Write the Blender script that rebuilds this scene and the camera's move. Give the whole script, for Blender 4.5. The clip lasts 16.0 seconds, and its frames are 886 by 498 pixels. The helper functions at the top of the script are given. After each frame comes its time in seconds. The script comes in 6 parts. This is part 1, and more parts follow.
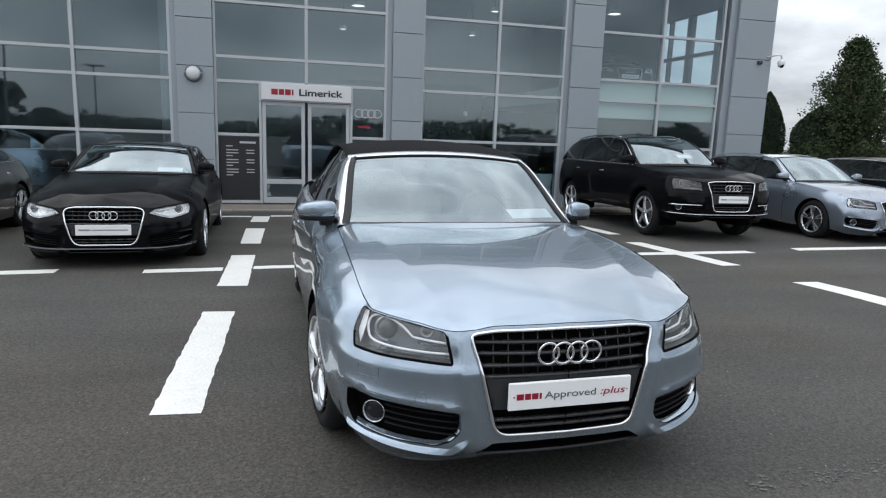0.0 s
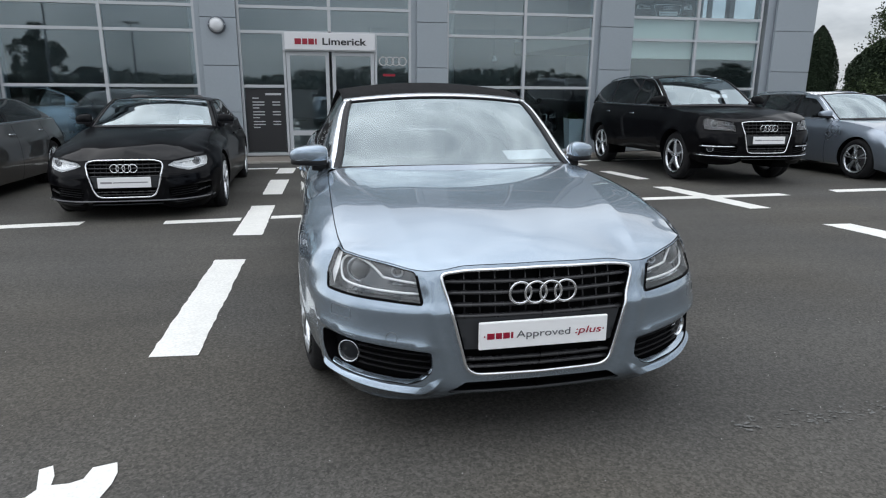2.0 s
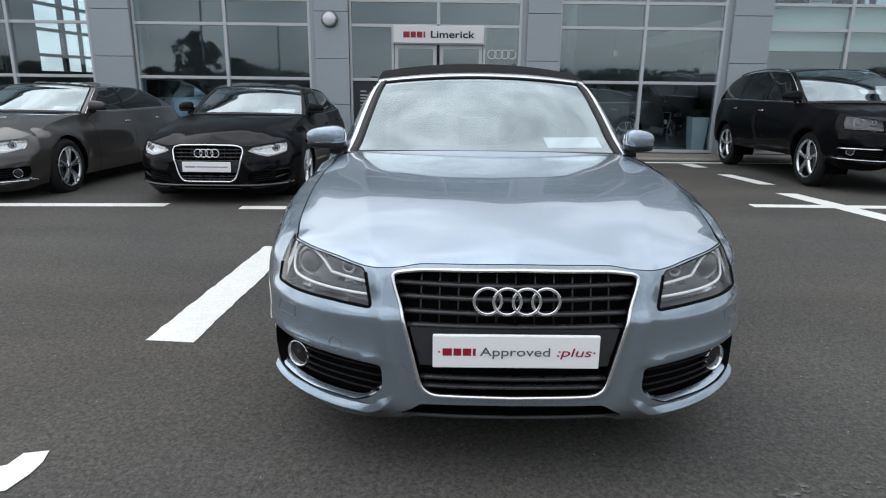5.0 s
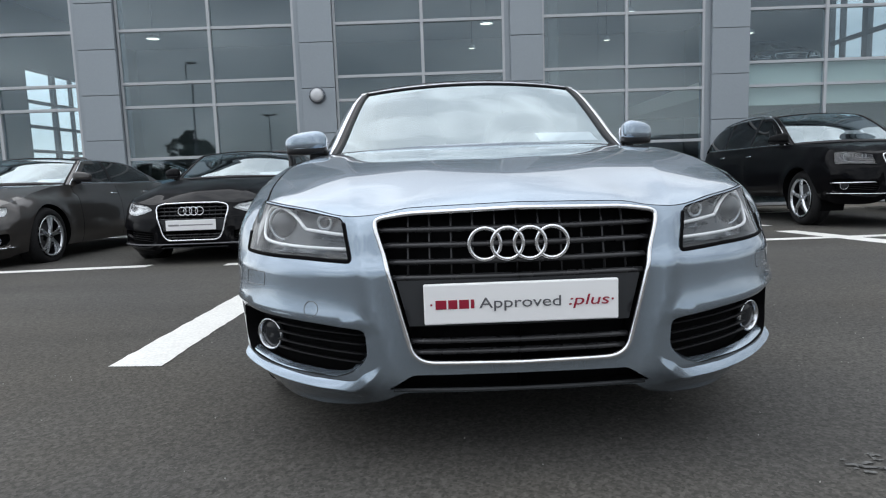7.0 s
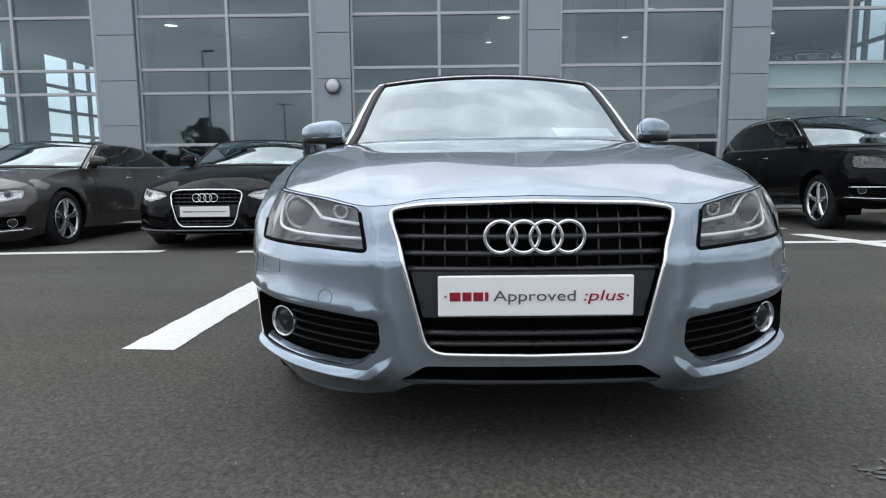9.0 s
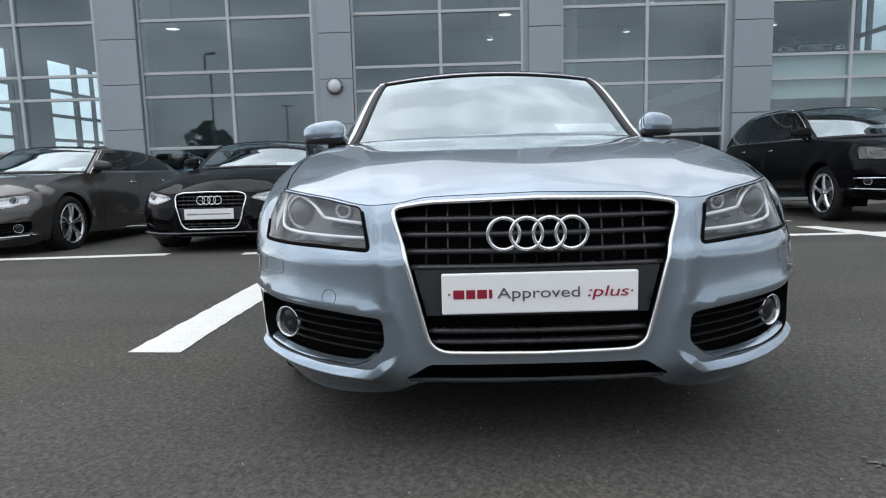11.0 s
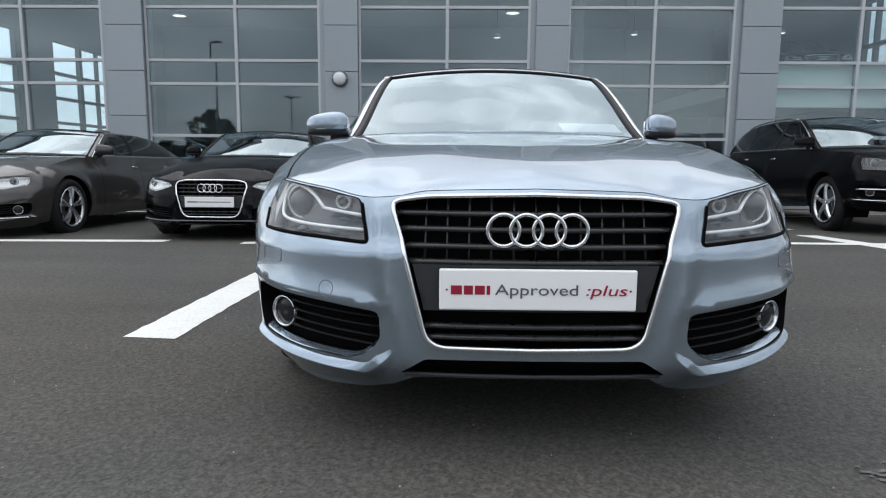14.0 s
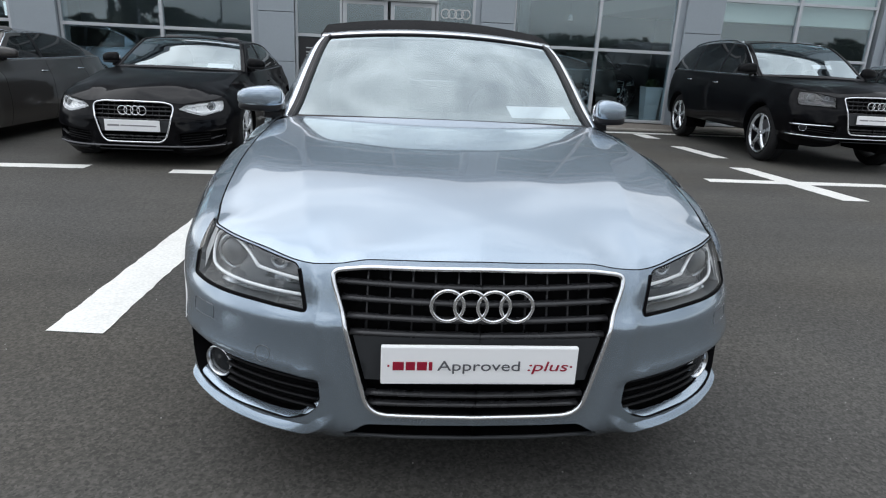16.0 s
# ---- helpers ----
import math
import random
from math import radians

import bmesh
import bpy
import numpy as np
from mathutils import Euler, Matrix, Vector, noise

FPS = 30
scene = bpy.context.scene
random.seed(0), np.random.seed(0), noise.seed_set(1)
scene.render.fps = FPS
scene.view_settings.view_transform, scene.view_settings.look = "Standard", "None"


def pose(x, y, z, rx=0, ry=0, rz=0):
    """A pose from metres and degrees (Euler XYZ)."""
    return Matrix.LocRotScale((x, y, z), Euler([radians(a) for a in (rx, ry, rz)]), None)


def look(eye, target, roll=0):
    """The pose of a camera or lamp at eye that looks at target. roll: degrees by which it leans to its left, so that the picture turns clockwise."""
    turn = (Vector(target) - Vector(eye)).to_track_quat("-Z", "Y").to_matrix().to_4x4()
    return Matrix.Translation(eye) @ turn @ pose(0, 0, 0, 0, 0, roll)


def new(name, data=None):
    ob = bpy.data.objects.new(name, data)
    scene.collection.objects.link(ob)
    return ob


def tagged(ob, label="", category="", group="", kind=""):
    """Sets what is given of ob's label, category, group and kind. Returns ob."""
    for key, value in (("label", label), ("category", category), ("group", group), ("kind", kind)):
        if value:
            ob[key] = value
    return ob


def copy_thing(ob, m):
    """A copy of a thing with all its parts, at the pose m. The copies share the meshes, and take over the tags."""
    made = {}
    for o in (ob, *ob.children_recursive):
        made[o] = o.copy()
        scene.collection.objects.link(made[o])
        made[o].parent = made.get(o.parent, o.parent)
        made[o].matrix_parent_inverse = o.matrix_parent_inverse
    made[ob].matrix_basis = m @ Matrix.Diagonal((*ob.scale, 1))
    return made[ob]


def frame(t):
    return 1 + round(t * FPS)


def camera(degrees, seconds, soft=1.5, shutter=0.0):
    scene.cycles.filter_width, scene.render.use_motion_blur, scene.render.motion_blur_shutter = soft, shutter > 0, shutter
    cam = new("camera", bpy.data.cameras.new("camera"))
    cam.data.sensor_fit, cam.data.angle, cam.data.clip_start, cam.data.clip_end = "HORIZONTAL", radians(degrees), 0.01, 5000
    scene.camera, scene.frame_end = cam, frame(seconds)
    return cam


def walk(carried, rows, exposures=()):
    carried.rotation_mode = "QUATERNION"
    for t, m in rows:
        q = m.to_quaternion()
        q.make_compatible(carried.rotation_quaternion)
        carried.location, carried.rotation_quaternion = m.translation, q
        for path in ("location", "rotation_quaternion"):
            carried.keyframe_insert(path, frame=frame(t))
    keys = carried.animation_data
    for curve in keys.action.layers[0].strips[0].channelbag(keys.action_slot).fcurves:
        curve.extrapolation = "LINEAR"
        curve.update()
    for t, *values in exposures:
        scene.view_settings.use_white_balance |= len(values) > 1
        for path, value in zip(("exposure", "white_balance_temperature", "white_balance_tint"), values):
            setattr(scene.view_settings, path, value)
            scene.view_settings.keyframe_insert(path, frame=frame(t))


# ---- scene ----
cam = camera(69.8, 16.0, soft=1.15)
PATH = [
    (0, (-1.091, -2.144, 1.449), (-0.591, -0.24, 1.098), 2.0),
    (0.5, (-1.047, -2.168, 1.459), (-0.58, -0.258, 1.096), 1.4),
    (1, (-1.04, -2.176, 1.46), (-0.563, -0.27, 1.089), 1.2),
    (1.5, (-1.031, -2.192, 1.439), (-0.514, -0.304, 1.028), 0.9),
    (1.8, (-0.925, -2.188, 1.404), (-0.482, -0.289, 0.963), -0.5),
    (2, (-0.816, -2.177, 1.401), (-0.445, -0.278, 0.898), 0.4),
    (2.2, (-0.698, -2.168, 1.39), (-0.338, -0.271, 0.871), 1.2),
    (2.5, (-0.566, -2.13, 1.395), (-0.185, -0.249, 0.832), 1.7),
    (2.8, (-0.421, -2.043, 1.391), (0.019, -0.187, 0.789), 4.9),
    (3, (-0.358, -2.001, 1.414), (0.083, -0.138, 0.836), 6.3),
    (3.2, (-0.281, -1.966, 1.396), (0.027, -0.066, 0.853), 2.1),
    (3.5, (-0.202, -1.943, 1.405), (-0.107, -0.009, 0.903), 2.8),
    (3.8, (-0.152, -1.93, 1.371), (-0.139, 0.005, 0.865), 0.9),
    (4, (-0.148, -1.934, 1.392), (-0.191, -0.009, 0.851), 2.2),
    (4.5, (-0.205, -1.898, 1.373), (-0.239, 0.028, 0.833), 1.6),
    (7, (-0.192, -1.667, 0.825), (-0.196, 0.319, 0.587), -2.0),
    (7.5, (-0.197, -1.666, 0.821), (-0.214, 0.317, 0.563), -2.1),
    (8, (-0.2, -1.668, 0.823), (-0.22, 0.314, 0.562), -1.3),
    (8.5, (-0.204, -1.667, 0.82), (-0.232, 0.316, 0.562), -0.5),
    (9, (-0.206, -1.666, 0.819), (-0.243, 0.317, 0.563), -0.5),
    (11.5, (-0.196, -1.658, 0.815), (-0.246, 0.324, 0.55), -1.7),
    (12, (-0.191, -1.653, 0.813), (-0.204, 0.326, 0.528), -0.8),
    (12.5, (-0.194, -1.655, 0.813), (-0.222, 0.325, 0.532), -0.8),
    (13, (-0.194, -1.652, 0.814), (-0.234, 0.328, 0.535), -1.2),
    (13.5, (-0.196, -1.653, 0.812), (-0.243, 0.328, 0.536), -0.5),
    (14, (-0.2, -1.654, 0.809), (-0.251, 0.327, 0.539), 0.5),
    (14.5, (-0.194, -1.645, 0.836), (-0.137, 0.339, 0.588), -2.2),
    (14.7, (-0.203, -1.607, 0.898), (-0.101, 0.372, 0.624), -0.9),
    (15, (-0.256, -1.613, 1.083), (-0.122, 0.334, 0.646), 0.3),
    (15.2, (-0.257, -1.628, 1.165), (-0.129, 0.299, 0.645), 0.4),
    (15.5, (-0.263, -1.624, 1.254), (-0.113, 0.27, 0.629), 0.6),
    (15.8, (-0.228, -1.558, 1.239), (-0.061, 0.348, 0.657), 2.1),
    (16, (-0.217, -1.487, 1.274), (-0.073, 0.412, 0.662), 2.9),
]
walk(cam, [(t, look(eye, target, roll)) for t, eye, target, roll in PATH])

# ---- world, sun, exposure ----
SUN_EL, SUN_ROT = radians(47), radians(328)
world = bpy.data.worlds.new("overcast_sky")
scene.world = world
world.use_nodes = True
wn = world.node_tree
wn.nodes.clear()
w_out = wn.nodes.new("ShaderNodeOutputWorld")
w_bg = wn.nodes.new("ShaderNodeBackground")
w_sky = wn.nodes.new("ShaderNodeTexSky")
w_sky.sky_type = "NISHITA"
w_sky.sun_disc = False
w_sky.sun_elevation, w_sky.sun_rotation = SUN_EL, SUN_ROT
w_co = wn.nodes.new("ShaderNodeTexCoord")
w_map = wn.nodes.new("ShaderNodeMapping")
w_map.inputs["Scale"].default_value = (1.0, 1.0, 2.6)
w_cl = wn.nodes.new("ShaderNodeTexNoise")
w_cl.inputs["Scale"].default_value = 3.0
w_cl.inputs["Detail"].default_value = 6
w_cl.inputs["Roughness"].default_value = 0.55
w_ramp = wn.nodes.new("ShaderNodeValToRGB")
w_ramp.color_ramp.elements[0].position, w_ramp.color_ramp.elements[0].color = 0.38, (4.4, 4.8, 5.35, 1)
w_ramp.color_ramp.elements[1].position, w_ramp.color_ramp.elements[1].color = 0.64, (10.6, 11.0, 11.5, 1)
w_mix = wn.nodes.new("ShaderNodeMix")
w_mix.data_type = "RGBA"
w_mix.inputs[0].default_value = 0.86
wn.links.new(w_co.outputs["Generated"], w_map.inputs["Vector"])
wn.links.new(w_map.outputs["Vector"], w_cl.inputs["Vector"])
wn.links.new(w_cl.outputs["Fac"], w_ramp.inputs["Fac"])
wn.links.new(w_sky.outputs["Color"], w_mix.inputs[6])
wn.links.new(w_ramp.outputs["Color"], w_mix.inputs[7])
w_sep = wn.nodes.new("ShaderNodeSeparateXYZ")
wn.links.new(w_co.outputs["Generated"], w_sep.inputs[0])
w_zen = wn.nodes.new("ShaderNodeMapRange")
w_zen.inputs["From Min"].default_value, w_zen.inputs["From Max"].default_value = 0.0, 1.0
w_zen.inputs["To Min"].default_value, w_zen.inputs["To Max"].default_value = 1.32, 2.75
w_sq = wn.nodes.new("ShaderNodeMath")
w_sq.operation = "POWER"
w_sq.inputs[1].default_value = 1.8
w_up = wn.nodes.new("ShaderNodeMath")
w_up.operation = "MAXIMUM"
w_up.inputs[1].default_value = 0.0
wn.links.new(w_sep.outputs["Z"], w_up.inputs[0])
wn.links.new(w_up.outputs[0], w_sq.inputs[0])
wn.links.new(w_sq.outputs[0], w_zen.inputs["Value"])
w_mul = wn.nodes.new("ShaderNodeMix")
w_mul.data_type, w_mul.blend_type = "RGBA", "MULTIPLY"
w_mul.inputs[0].default_value = 1
wn.links.new(w_mix.outputs[2], w_mul.inputs[6])
wn.links.new(w_zen.outputs[0], w_mul.inputs[7])
# the cloud is thinner on one side of the sky
w_side = wn.nodes.new("ShaderNodeMapRange")
w_side.inputs["From Min"].default_value, w_side.inputs["From Max"].default_value = -1.0, 1.0
w_side.inputs["To Min"].default_value, w_side.inputs["To Max"].default_value = 1.22, 0.82
wn.links.new(w_sep.outputs["X"], w_side.inputs["Value"])
w_mul2 = wn.nodes.new("ShaderNodeMix")
w_mul2.data_type, w_mul2.blend_type = "RGBA", "MULTIPLY"
w_mul2.inputs[0].default_value = 1
wn.links.new(w_mul.outputs[2], w_mul2.inputs[6])
wn.links.new(w_side.outputs[0], w_mul2.inputs[7])
wn.links.new(w_mul2.outputs[2], w_bg.inputs["Color"])
w_bg.inputs["Strength"].default_value = 0.088
wn.links.new(w_bg.outputs[0], w_out.inputs[0])
sun_data = bpy.data.lights.new("sun", "SUN")
sun_data.energy, sun_data.angle, sun_data.color = 0.9, radians(150), (1.0, 0.98, 0.95)
sun = new("sun", sun_data)
sun.matrix_world = look((-7.0, 11.2, 14.2), (0, 0, 0), 0)
scene.view_settings.exposure = 0.0

# ---- materials ----
def mat(name, col, rough=0.5, metal=0.0, var=0.12, scale=6.0, fine=0.0, fine_scale=140.0, bump=0.0, bump_scale=60.0, coat=0.0, rand=0.0, spec=0.5, rvar=0.08, tint=None):
    """Principled surface: large and fine colour variation, roughness variation, bump."""
    m = bpy.data.materials.new(name)
    m.use_nodes = True
    nt = m.node_tree
    b = nt.nodes["Principled BSDF"]
    b.inputs["Metallic"].default_value = metal
    b.inputs["Specular IOR Level"].default_value = spec
    if coat:
        b.inputs["Coat Weight"].default_value = coat
        b.inputs["Coat Roughness"].default_value = 0.03
    co = nt.nodes.new("ShaderNodeTexCoord")
    n1 = nt.nodes.new("ShaderNodeTexNoise")
    n1.inputs["Scale"].default_value, n1.inputs["Detail"].default_value = scale, 5
    nt.links.new(co.outputs["Object"], n1.inputs["Vector"])
    dark = tint if tint else tuple(c * (1 - var) for c in col)
    lite = tuple(min(1, c * (1 + var)) for c in col)
    mx = nt.nodes.new("ShaderNodeMix")
    mx.data_type = "RGBA"
    mx.inputs[6].default_value, mx.inputs[7].default_value = (*dark, 1), (*lite, 1)
    nt.links.new(n1.outputs["Fac"], mx.inputs[0])
    last = mx.outputs[2]
    if fine:
        n2 = nt.nodes.new("ShaderNodeTexNoise")
        n2.inputs["Scale"].default_value, n2.inputs["Detail"].default_value = fine_scale, 3
        nt.links.new(co.outputs["Object"], n2.inputs["Vector"])
        mr = nt.nodes.new("ShaderNodeMapRange")
        mr.inputs["From Min"].default_value, mr.inputs["From Max"].default_value = 0.3, 0.7
        mr.inputs["To Min"].default_value, mr.inputs["To Max"].default_value = 1 - fine, 1 + fine
        nt.links.new(n2.outputs["Fac"], mr.inputs["Value"])
        mu = nt.nodes.new("ShaderNodeMix")
        mu.data_type, mu.blend_type = "RGBA", "MULTIPLY"
        mu.inputs[0].default_value = 1
        nt.links.new(last, mu.inputs[6])
        nt.links.new(mr.outputs[0], mu.inputs[7])
        last = mu.outputs[2]
    if rand:
        oi = nt.nodes.new("ShaderNodeObjectInfo")
        mr = nt.nodes.new("ShaderNodeMapRange")
        mr.inputs["To Min"].default_value, mr.inputs["To Max"].default_value = 1 - rand, 1 + rand
        nt.links.new(oi.outputs["Random"], mr.inputs["Value"])
        mu = nt.nodes.new("ShaderNodeMix")
        mu.data_type, mu.blend_type = "RGBA", "MULTIPLY"
        mu.inputs[0].default_value = 1
        nt.links.new(last, mu.inputs[6])
        nt.links.new(mr.outputs[0], mu.inputs[7])
        last = mu.outputs[2]
    nt.links.new(last, b.inputs["Base Color"])
    rr = nt.nodes.new("ShaderNodeMapRange")
    rr.inputs["To Min"].default_value, rr.inputs["To Max"].default_value = max(0.01, rough - rvar), min(1, rough + rvar)
    nt.links.new(n1.outputs["Fac"], rr.inputs["Value"])
    nt.links.new(rr.outputs[0], b.inputs["Roughness"])
    if bump:
        n3 = nt.nodes.new("ShaderNodeTexNoise")
        n3.inputs["Scale"].default_value, n3.inputs["Detail"].default_value = bump_scale, 4
        nt.links.new(co.outputs["Object"], n3.inputs["Vector"])
        bp = nt.nodes.new("ShaderNodeBump")
        bp.inputs["Strength"].default_value, bp.inputs["Distance"].default_value = bump, 0.01
        nt.links.new(n3.outputs["Fac"], bp.inputs["Height"])
        nt.links.new(bp.outputs[0], b.inputs["Normal"])
    return m


def glass_mat(name, tint, f0=0.045, rough=0.0, sheen=(1, 1, 1), rise=5.0):
    """Thin pane: see-through tinted glass; its gloss grows towards grazing angles."""
    m = bpy.data.materials.new(name)
    m.use_nodes = True
    nt = m.node_tree
    nt.nodes.clear()
    out = nt.nodes.new("ShaderNodeOutputMaterial")
    tr = nt.nodes.new("ShaderNodeBsdfTransparent")
    tr.inputs["Color"].default_value = (*tint, 1)
    gl = nt.nodes.new("ShaderNodeBsdfGlossy")
    gl.inputs["Roughness"].default_value = rough
    gl.inputs["Color"].default_value = (*sheen, 1)
    lw = nt.nodes.new("ShaderNodeLayerWeight")
    lw.inputs["Blend"].default_value = 0.5
    pw = nt.nodes.new("ShaderNodeMath")
    pw.operation = "POWER"
    pw.inputs[1].default_value = rise
    ma = nt.nodes.new("ShaderNodeMath")
    ma.operation, ma.use_clamp = "MULTIPLY_ADD", True
    ma.inputs[1].default_value, ma.inputs[2].default_value = 1 - f0, f0
    mx = nt.nodes.new("ShaderNodeMixShader")
    nt.links.new(lw.outputs["Facing"], pw.inputs[0])
    nt.links.new(pw.outputs[0], ma.inputs[0])
    nt.links.new(ma.outputs[0], mx.inputs[0])
    nt.links.new(tr.outputs[0], mx.inputs[1])
    nt.links.new(gl.outputs[0], mx.inputs[2])
    nt.links.new(mx.outputs[0], out.inputs[0])
    return m


def glow_mat(name, col, strength):
    m = bpy.data.materials.new(name)
    m.use_nodes = True
    b = m.node_tree.nodes["Principled BSDF"]
    b.inputs["Base Color"].default_value = (*col, 1)
    b.inputs["Emission Color"].default_value = (*col, 1)
    b.inputs["Emission Strength"].default_value = strength
    return m


def asphalt_mat():
    """Dark asphalt: aggregate speckle, broad worn patches, faint tyre streaks and fine relief."""
    m = mat("asphalt", (0.070, 0.0655, 0.0570), 0.82, 0, var=0.36, scale=0.7, tint=(0.044, 0.0435, 0.043), fine=0.26, fine_scale=45, bump=0.20, bump_scale=130, spec=0.35)
    nt = m.node_tree
    b = nt.nodes["Principled BSDF"]
    src = b.inputs["Base Color"].links[0].from_socket
    co = [n for n in nt.nodes if n.type == "TEX_COORD"][0]
    vo = nt.nodes.new("ShaderNodeTexVoronoi")
    vo.inputs["Scale"].default_value = 115
    nt.links.new(co.outputs["Object"], vo.inputs["Vector"])
    bw = nt.nodes.new("ShaderNodeRGBToBW")
    nt.links.new(vo.outputs["Color"], bw.inputs[0])
    st = nt.nodes.new("ShaderNodeMapRange")
    st.inputs["From Min"].default_value, st.inputs["From Max"].default_value = 0.15, 0.85
    st.inputs["To Min"].default_value, st.inputs["To Max"].default_value = 0.68, 1.34
    nt.links.new(bw.outputs[0], st.inputs["Value"])
    mu = nt.nodes.new("ShaderNodeMix")
    mu.data_type, mu.blend_type = "RGBA", "MULTIPLY"
    mu.inputs[0].default_value = 1.0
    nt.links.new(src, mu.inputs[6])
    nt.links.new(st.outputs[0], mu.inputs[7])
    mp = nt.nodes.new("ShaderNodeMapping")
    mp.inputs["Scale"].default_value = (0.25, 1.6, 1)
    nt.links.new(co.outputs["Object"], mp.inputs["Vector"])
    ns = nt.nodes.new("ShaderNodeTexNoise")
    ns.inputs["Scale"].default_value, ns.inputs["Detail"].default_value = 0.8, 6
    nt.links.new(mp.outputs[0], ns.inputs["Vector"])
    mr = nt.nodes.new("ShaderNodeMapRange")
    mr.inputs["From Min"].default_value, mr.inputs["From Max"].default_value = 0.3, 0.7
    mr.inputs["To Min"].default_value, mr.inputs["To Max"].default_value = 0.82, 1.18
    nt.links.new(ns.outputs["Fac"], mr.inputs["Value"])
    m2 = nt.nodes.new("ShaderNodeMix")
    m2.data_type, m2.blend_type = "RGBA", "MULTIPLY"
    m2.inputs[0].default_value = 1
    nt.links.new(mu.outputs[2], m2.inputs[6])
    nt.links.new(mr.outputs[0], m2.inputs[7])
    # brownish dust lying in broad patches
    nd = nt.nodes.new("ShaderNodeTexNoise")
    nd.inputs["Scale"].default_value, nd.inputs["Detail"].default_value = 0.42, 7
    nt.links.new(co.outputs["Object"], nd.inputs["Vector"])
    md = nt.nodes.new("ShaderNodeMapRange")
    md.inputs["From Min"].default_value, md.inputs["From Max"].default_value = 0.44, 0.64
    md.inputs["To Max"].default_value = 0.8
    nt.links.new(nd.outputs["Fac"], md.inputs["Value"])
    m3 = nt.nodes.new("ShaderNodeMix")
    m3.data_type, m3.blend_type = "RGBA", "MULTIPLY"
    m3.inputs[7].default_value = (0.96, 0.915, 0.84, 1)
    nt.links.new(md.outputs[0], m3.inputs[0])
    nt.links.new(m2.outputs[2], m3.inputs[6])
    nt.links.new(m3.outputs[2], b.inputs["Base Color"])
    return m


M_ASPHALT = asphalt_mat()
M_LINE = mat("road_paint", (0.79, 0.78, 0.74), 0.6, 0, var=0.10, scale=5, fine=0.10, fine_scale=60, bump=0.3, bump_scale=130)
M_LINE_WORN = mat("worn_road_paint", (0.125, 0.124, 0.118), 0.75, 0, var=0.5, scale=9, fine=0.3, fine_scale=60, bump=0.3, bump_scale=130)
M_GRIT = mat("pale_stone_chippings", (0.34, 0.33, 0.31), 0.8, 0, var=0.5, scale=9)
M_PAVING = mat("paving_concrete", (0.20, 0.175, 0.15), 0.85, 0, var=0.15, scale=3, fine=0.2, fine_scale=80, bump=0.3, rand=0.1)
M_KERB = mat("kerb_concrete", (0.30, 0.28, 0.25), 0.85, 0, var=0.15, scale=4, fine=0.2, fine_scale=90, bump=0.3, rand=0.1)
M_CLAD = mat("grey_cladding", (0.33, 0.368, 0.40), 0.38, 0.15, var=0.04, scale=0.8, fine=0.02, fine_scale=30, rand=0.03)
M_CLAD_DARK = mat("dark_cladding", (0.12, 0.135, 0.155), 0.4, 0.15, var=0.06, scale=1.2)
M_FRAME = mat("aluminium_frame", (0.50, 0.52, 0.54), 0.4, 0.2, var=0.05, scale=2)
M_FRAME_DARK = mat("dark_window_frame", (0.05, 0.055, 0.06), 0.45, 0.1, var=0.1, scale=2)
M_GLASS = glass_mat("facade_glass", (0.80, 0.88, 0.91), 0.098, rough=0.022, sheen=(0.87, 0.95, 0.985))
M_GLASS_SIDE = glass_mat("side_glass", (0.93, 0.96, 0.97), 0.03)
M_INT_WALL = mat("showroom_wall", (0.25, 0.255, 0.255), 0.8, 0, var=0.08, scale=0.4, fine=0.05, fine_scale=20)
M_INT_DARK = mat("showroom_dark_wall", (0.14, 0.145, 0.15), 0.7, 0, var=0.15, scale=0.4)
M_INT_FLOOR = mat("showroom_floor_tile", (0.22, 0.22, 0.215), 0.3, 0, var=0.08, scale=1.0)
M_INT_CEIL = mat("showroom_ceiling", (0.45, 0.455, 0.455), 0.8, 0, var=0.06, scale=0.5)
M_SPANDREL = mat("pale_spandrel", (0.84, 0.80, 0.68), 0.5, 0, var=0.05, scale=0.8)
M_SIGN = mat("sign_white", (0.72, 0.72, 0.73), 0.4, 0, var=0.03, scale=2)
M_DECAL = mat("pale_window_film", (0.50, 0.51, 0.52), 0.5, 0, var=0.05)
M_JOINT = mat("cladding_joint", (0.24, 0.265, 0.29), 0.5, 0.1, var=0.05)
M_RED = mat("sign_red", (0.30, 0.012, 0.03), 0.5, 0, var=0.05)
M_PLATE_RED = mat("plate_red", (0.30, 0.006, 0.03), 0.45, 0, var=0.05)
M_BLACK = mat("print_black", (0.02, 0.02, 0.022), 0.5, 0, var=0.1)
M_GREYTXT = mat("print_grey", (0.10, 0.10, 0.11), 0.5, 0, var=0.1)
M_LAMPGLASS = mat("opal_lamp_glass", (0.70, 0.71, 0.72), 0.25, 0, var=0.05)
M_PENDANT = glow_mat("pendant_glow", (1.0, 0.93, 0.8), 2.2)
M_WHITE = mat("white_plastic", (0.78, 0.79, 0.80), 0.4, 0, var=0.03)
M_BARK = mat("bark", (0.09, 0.07, 0.05), 0.9, 0, var=0.3, scale=8, bump=0.6, bump_scale=25)
M_LEAF = mat("leaves", (0.042, 0.060, 0.027), 0.65, 0, spec=0.12, var=0.45, scale=1.2, fine=0.3, fine_scale=5)
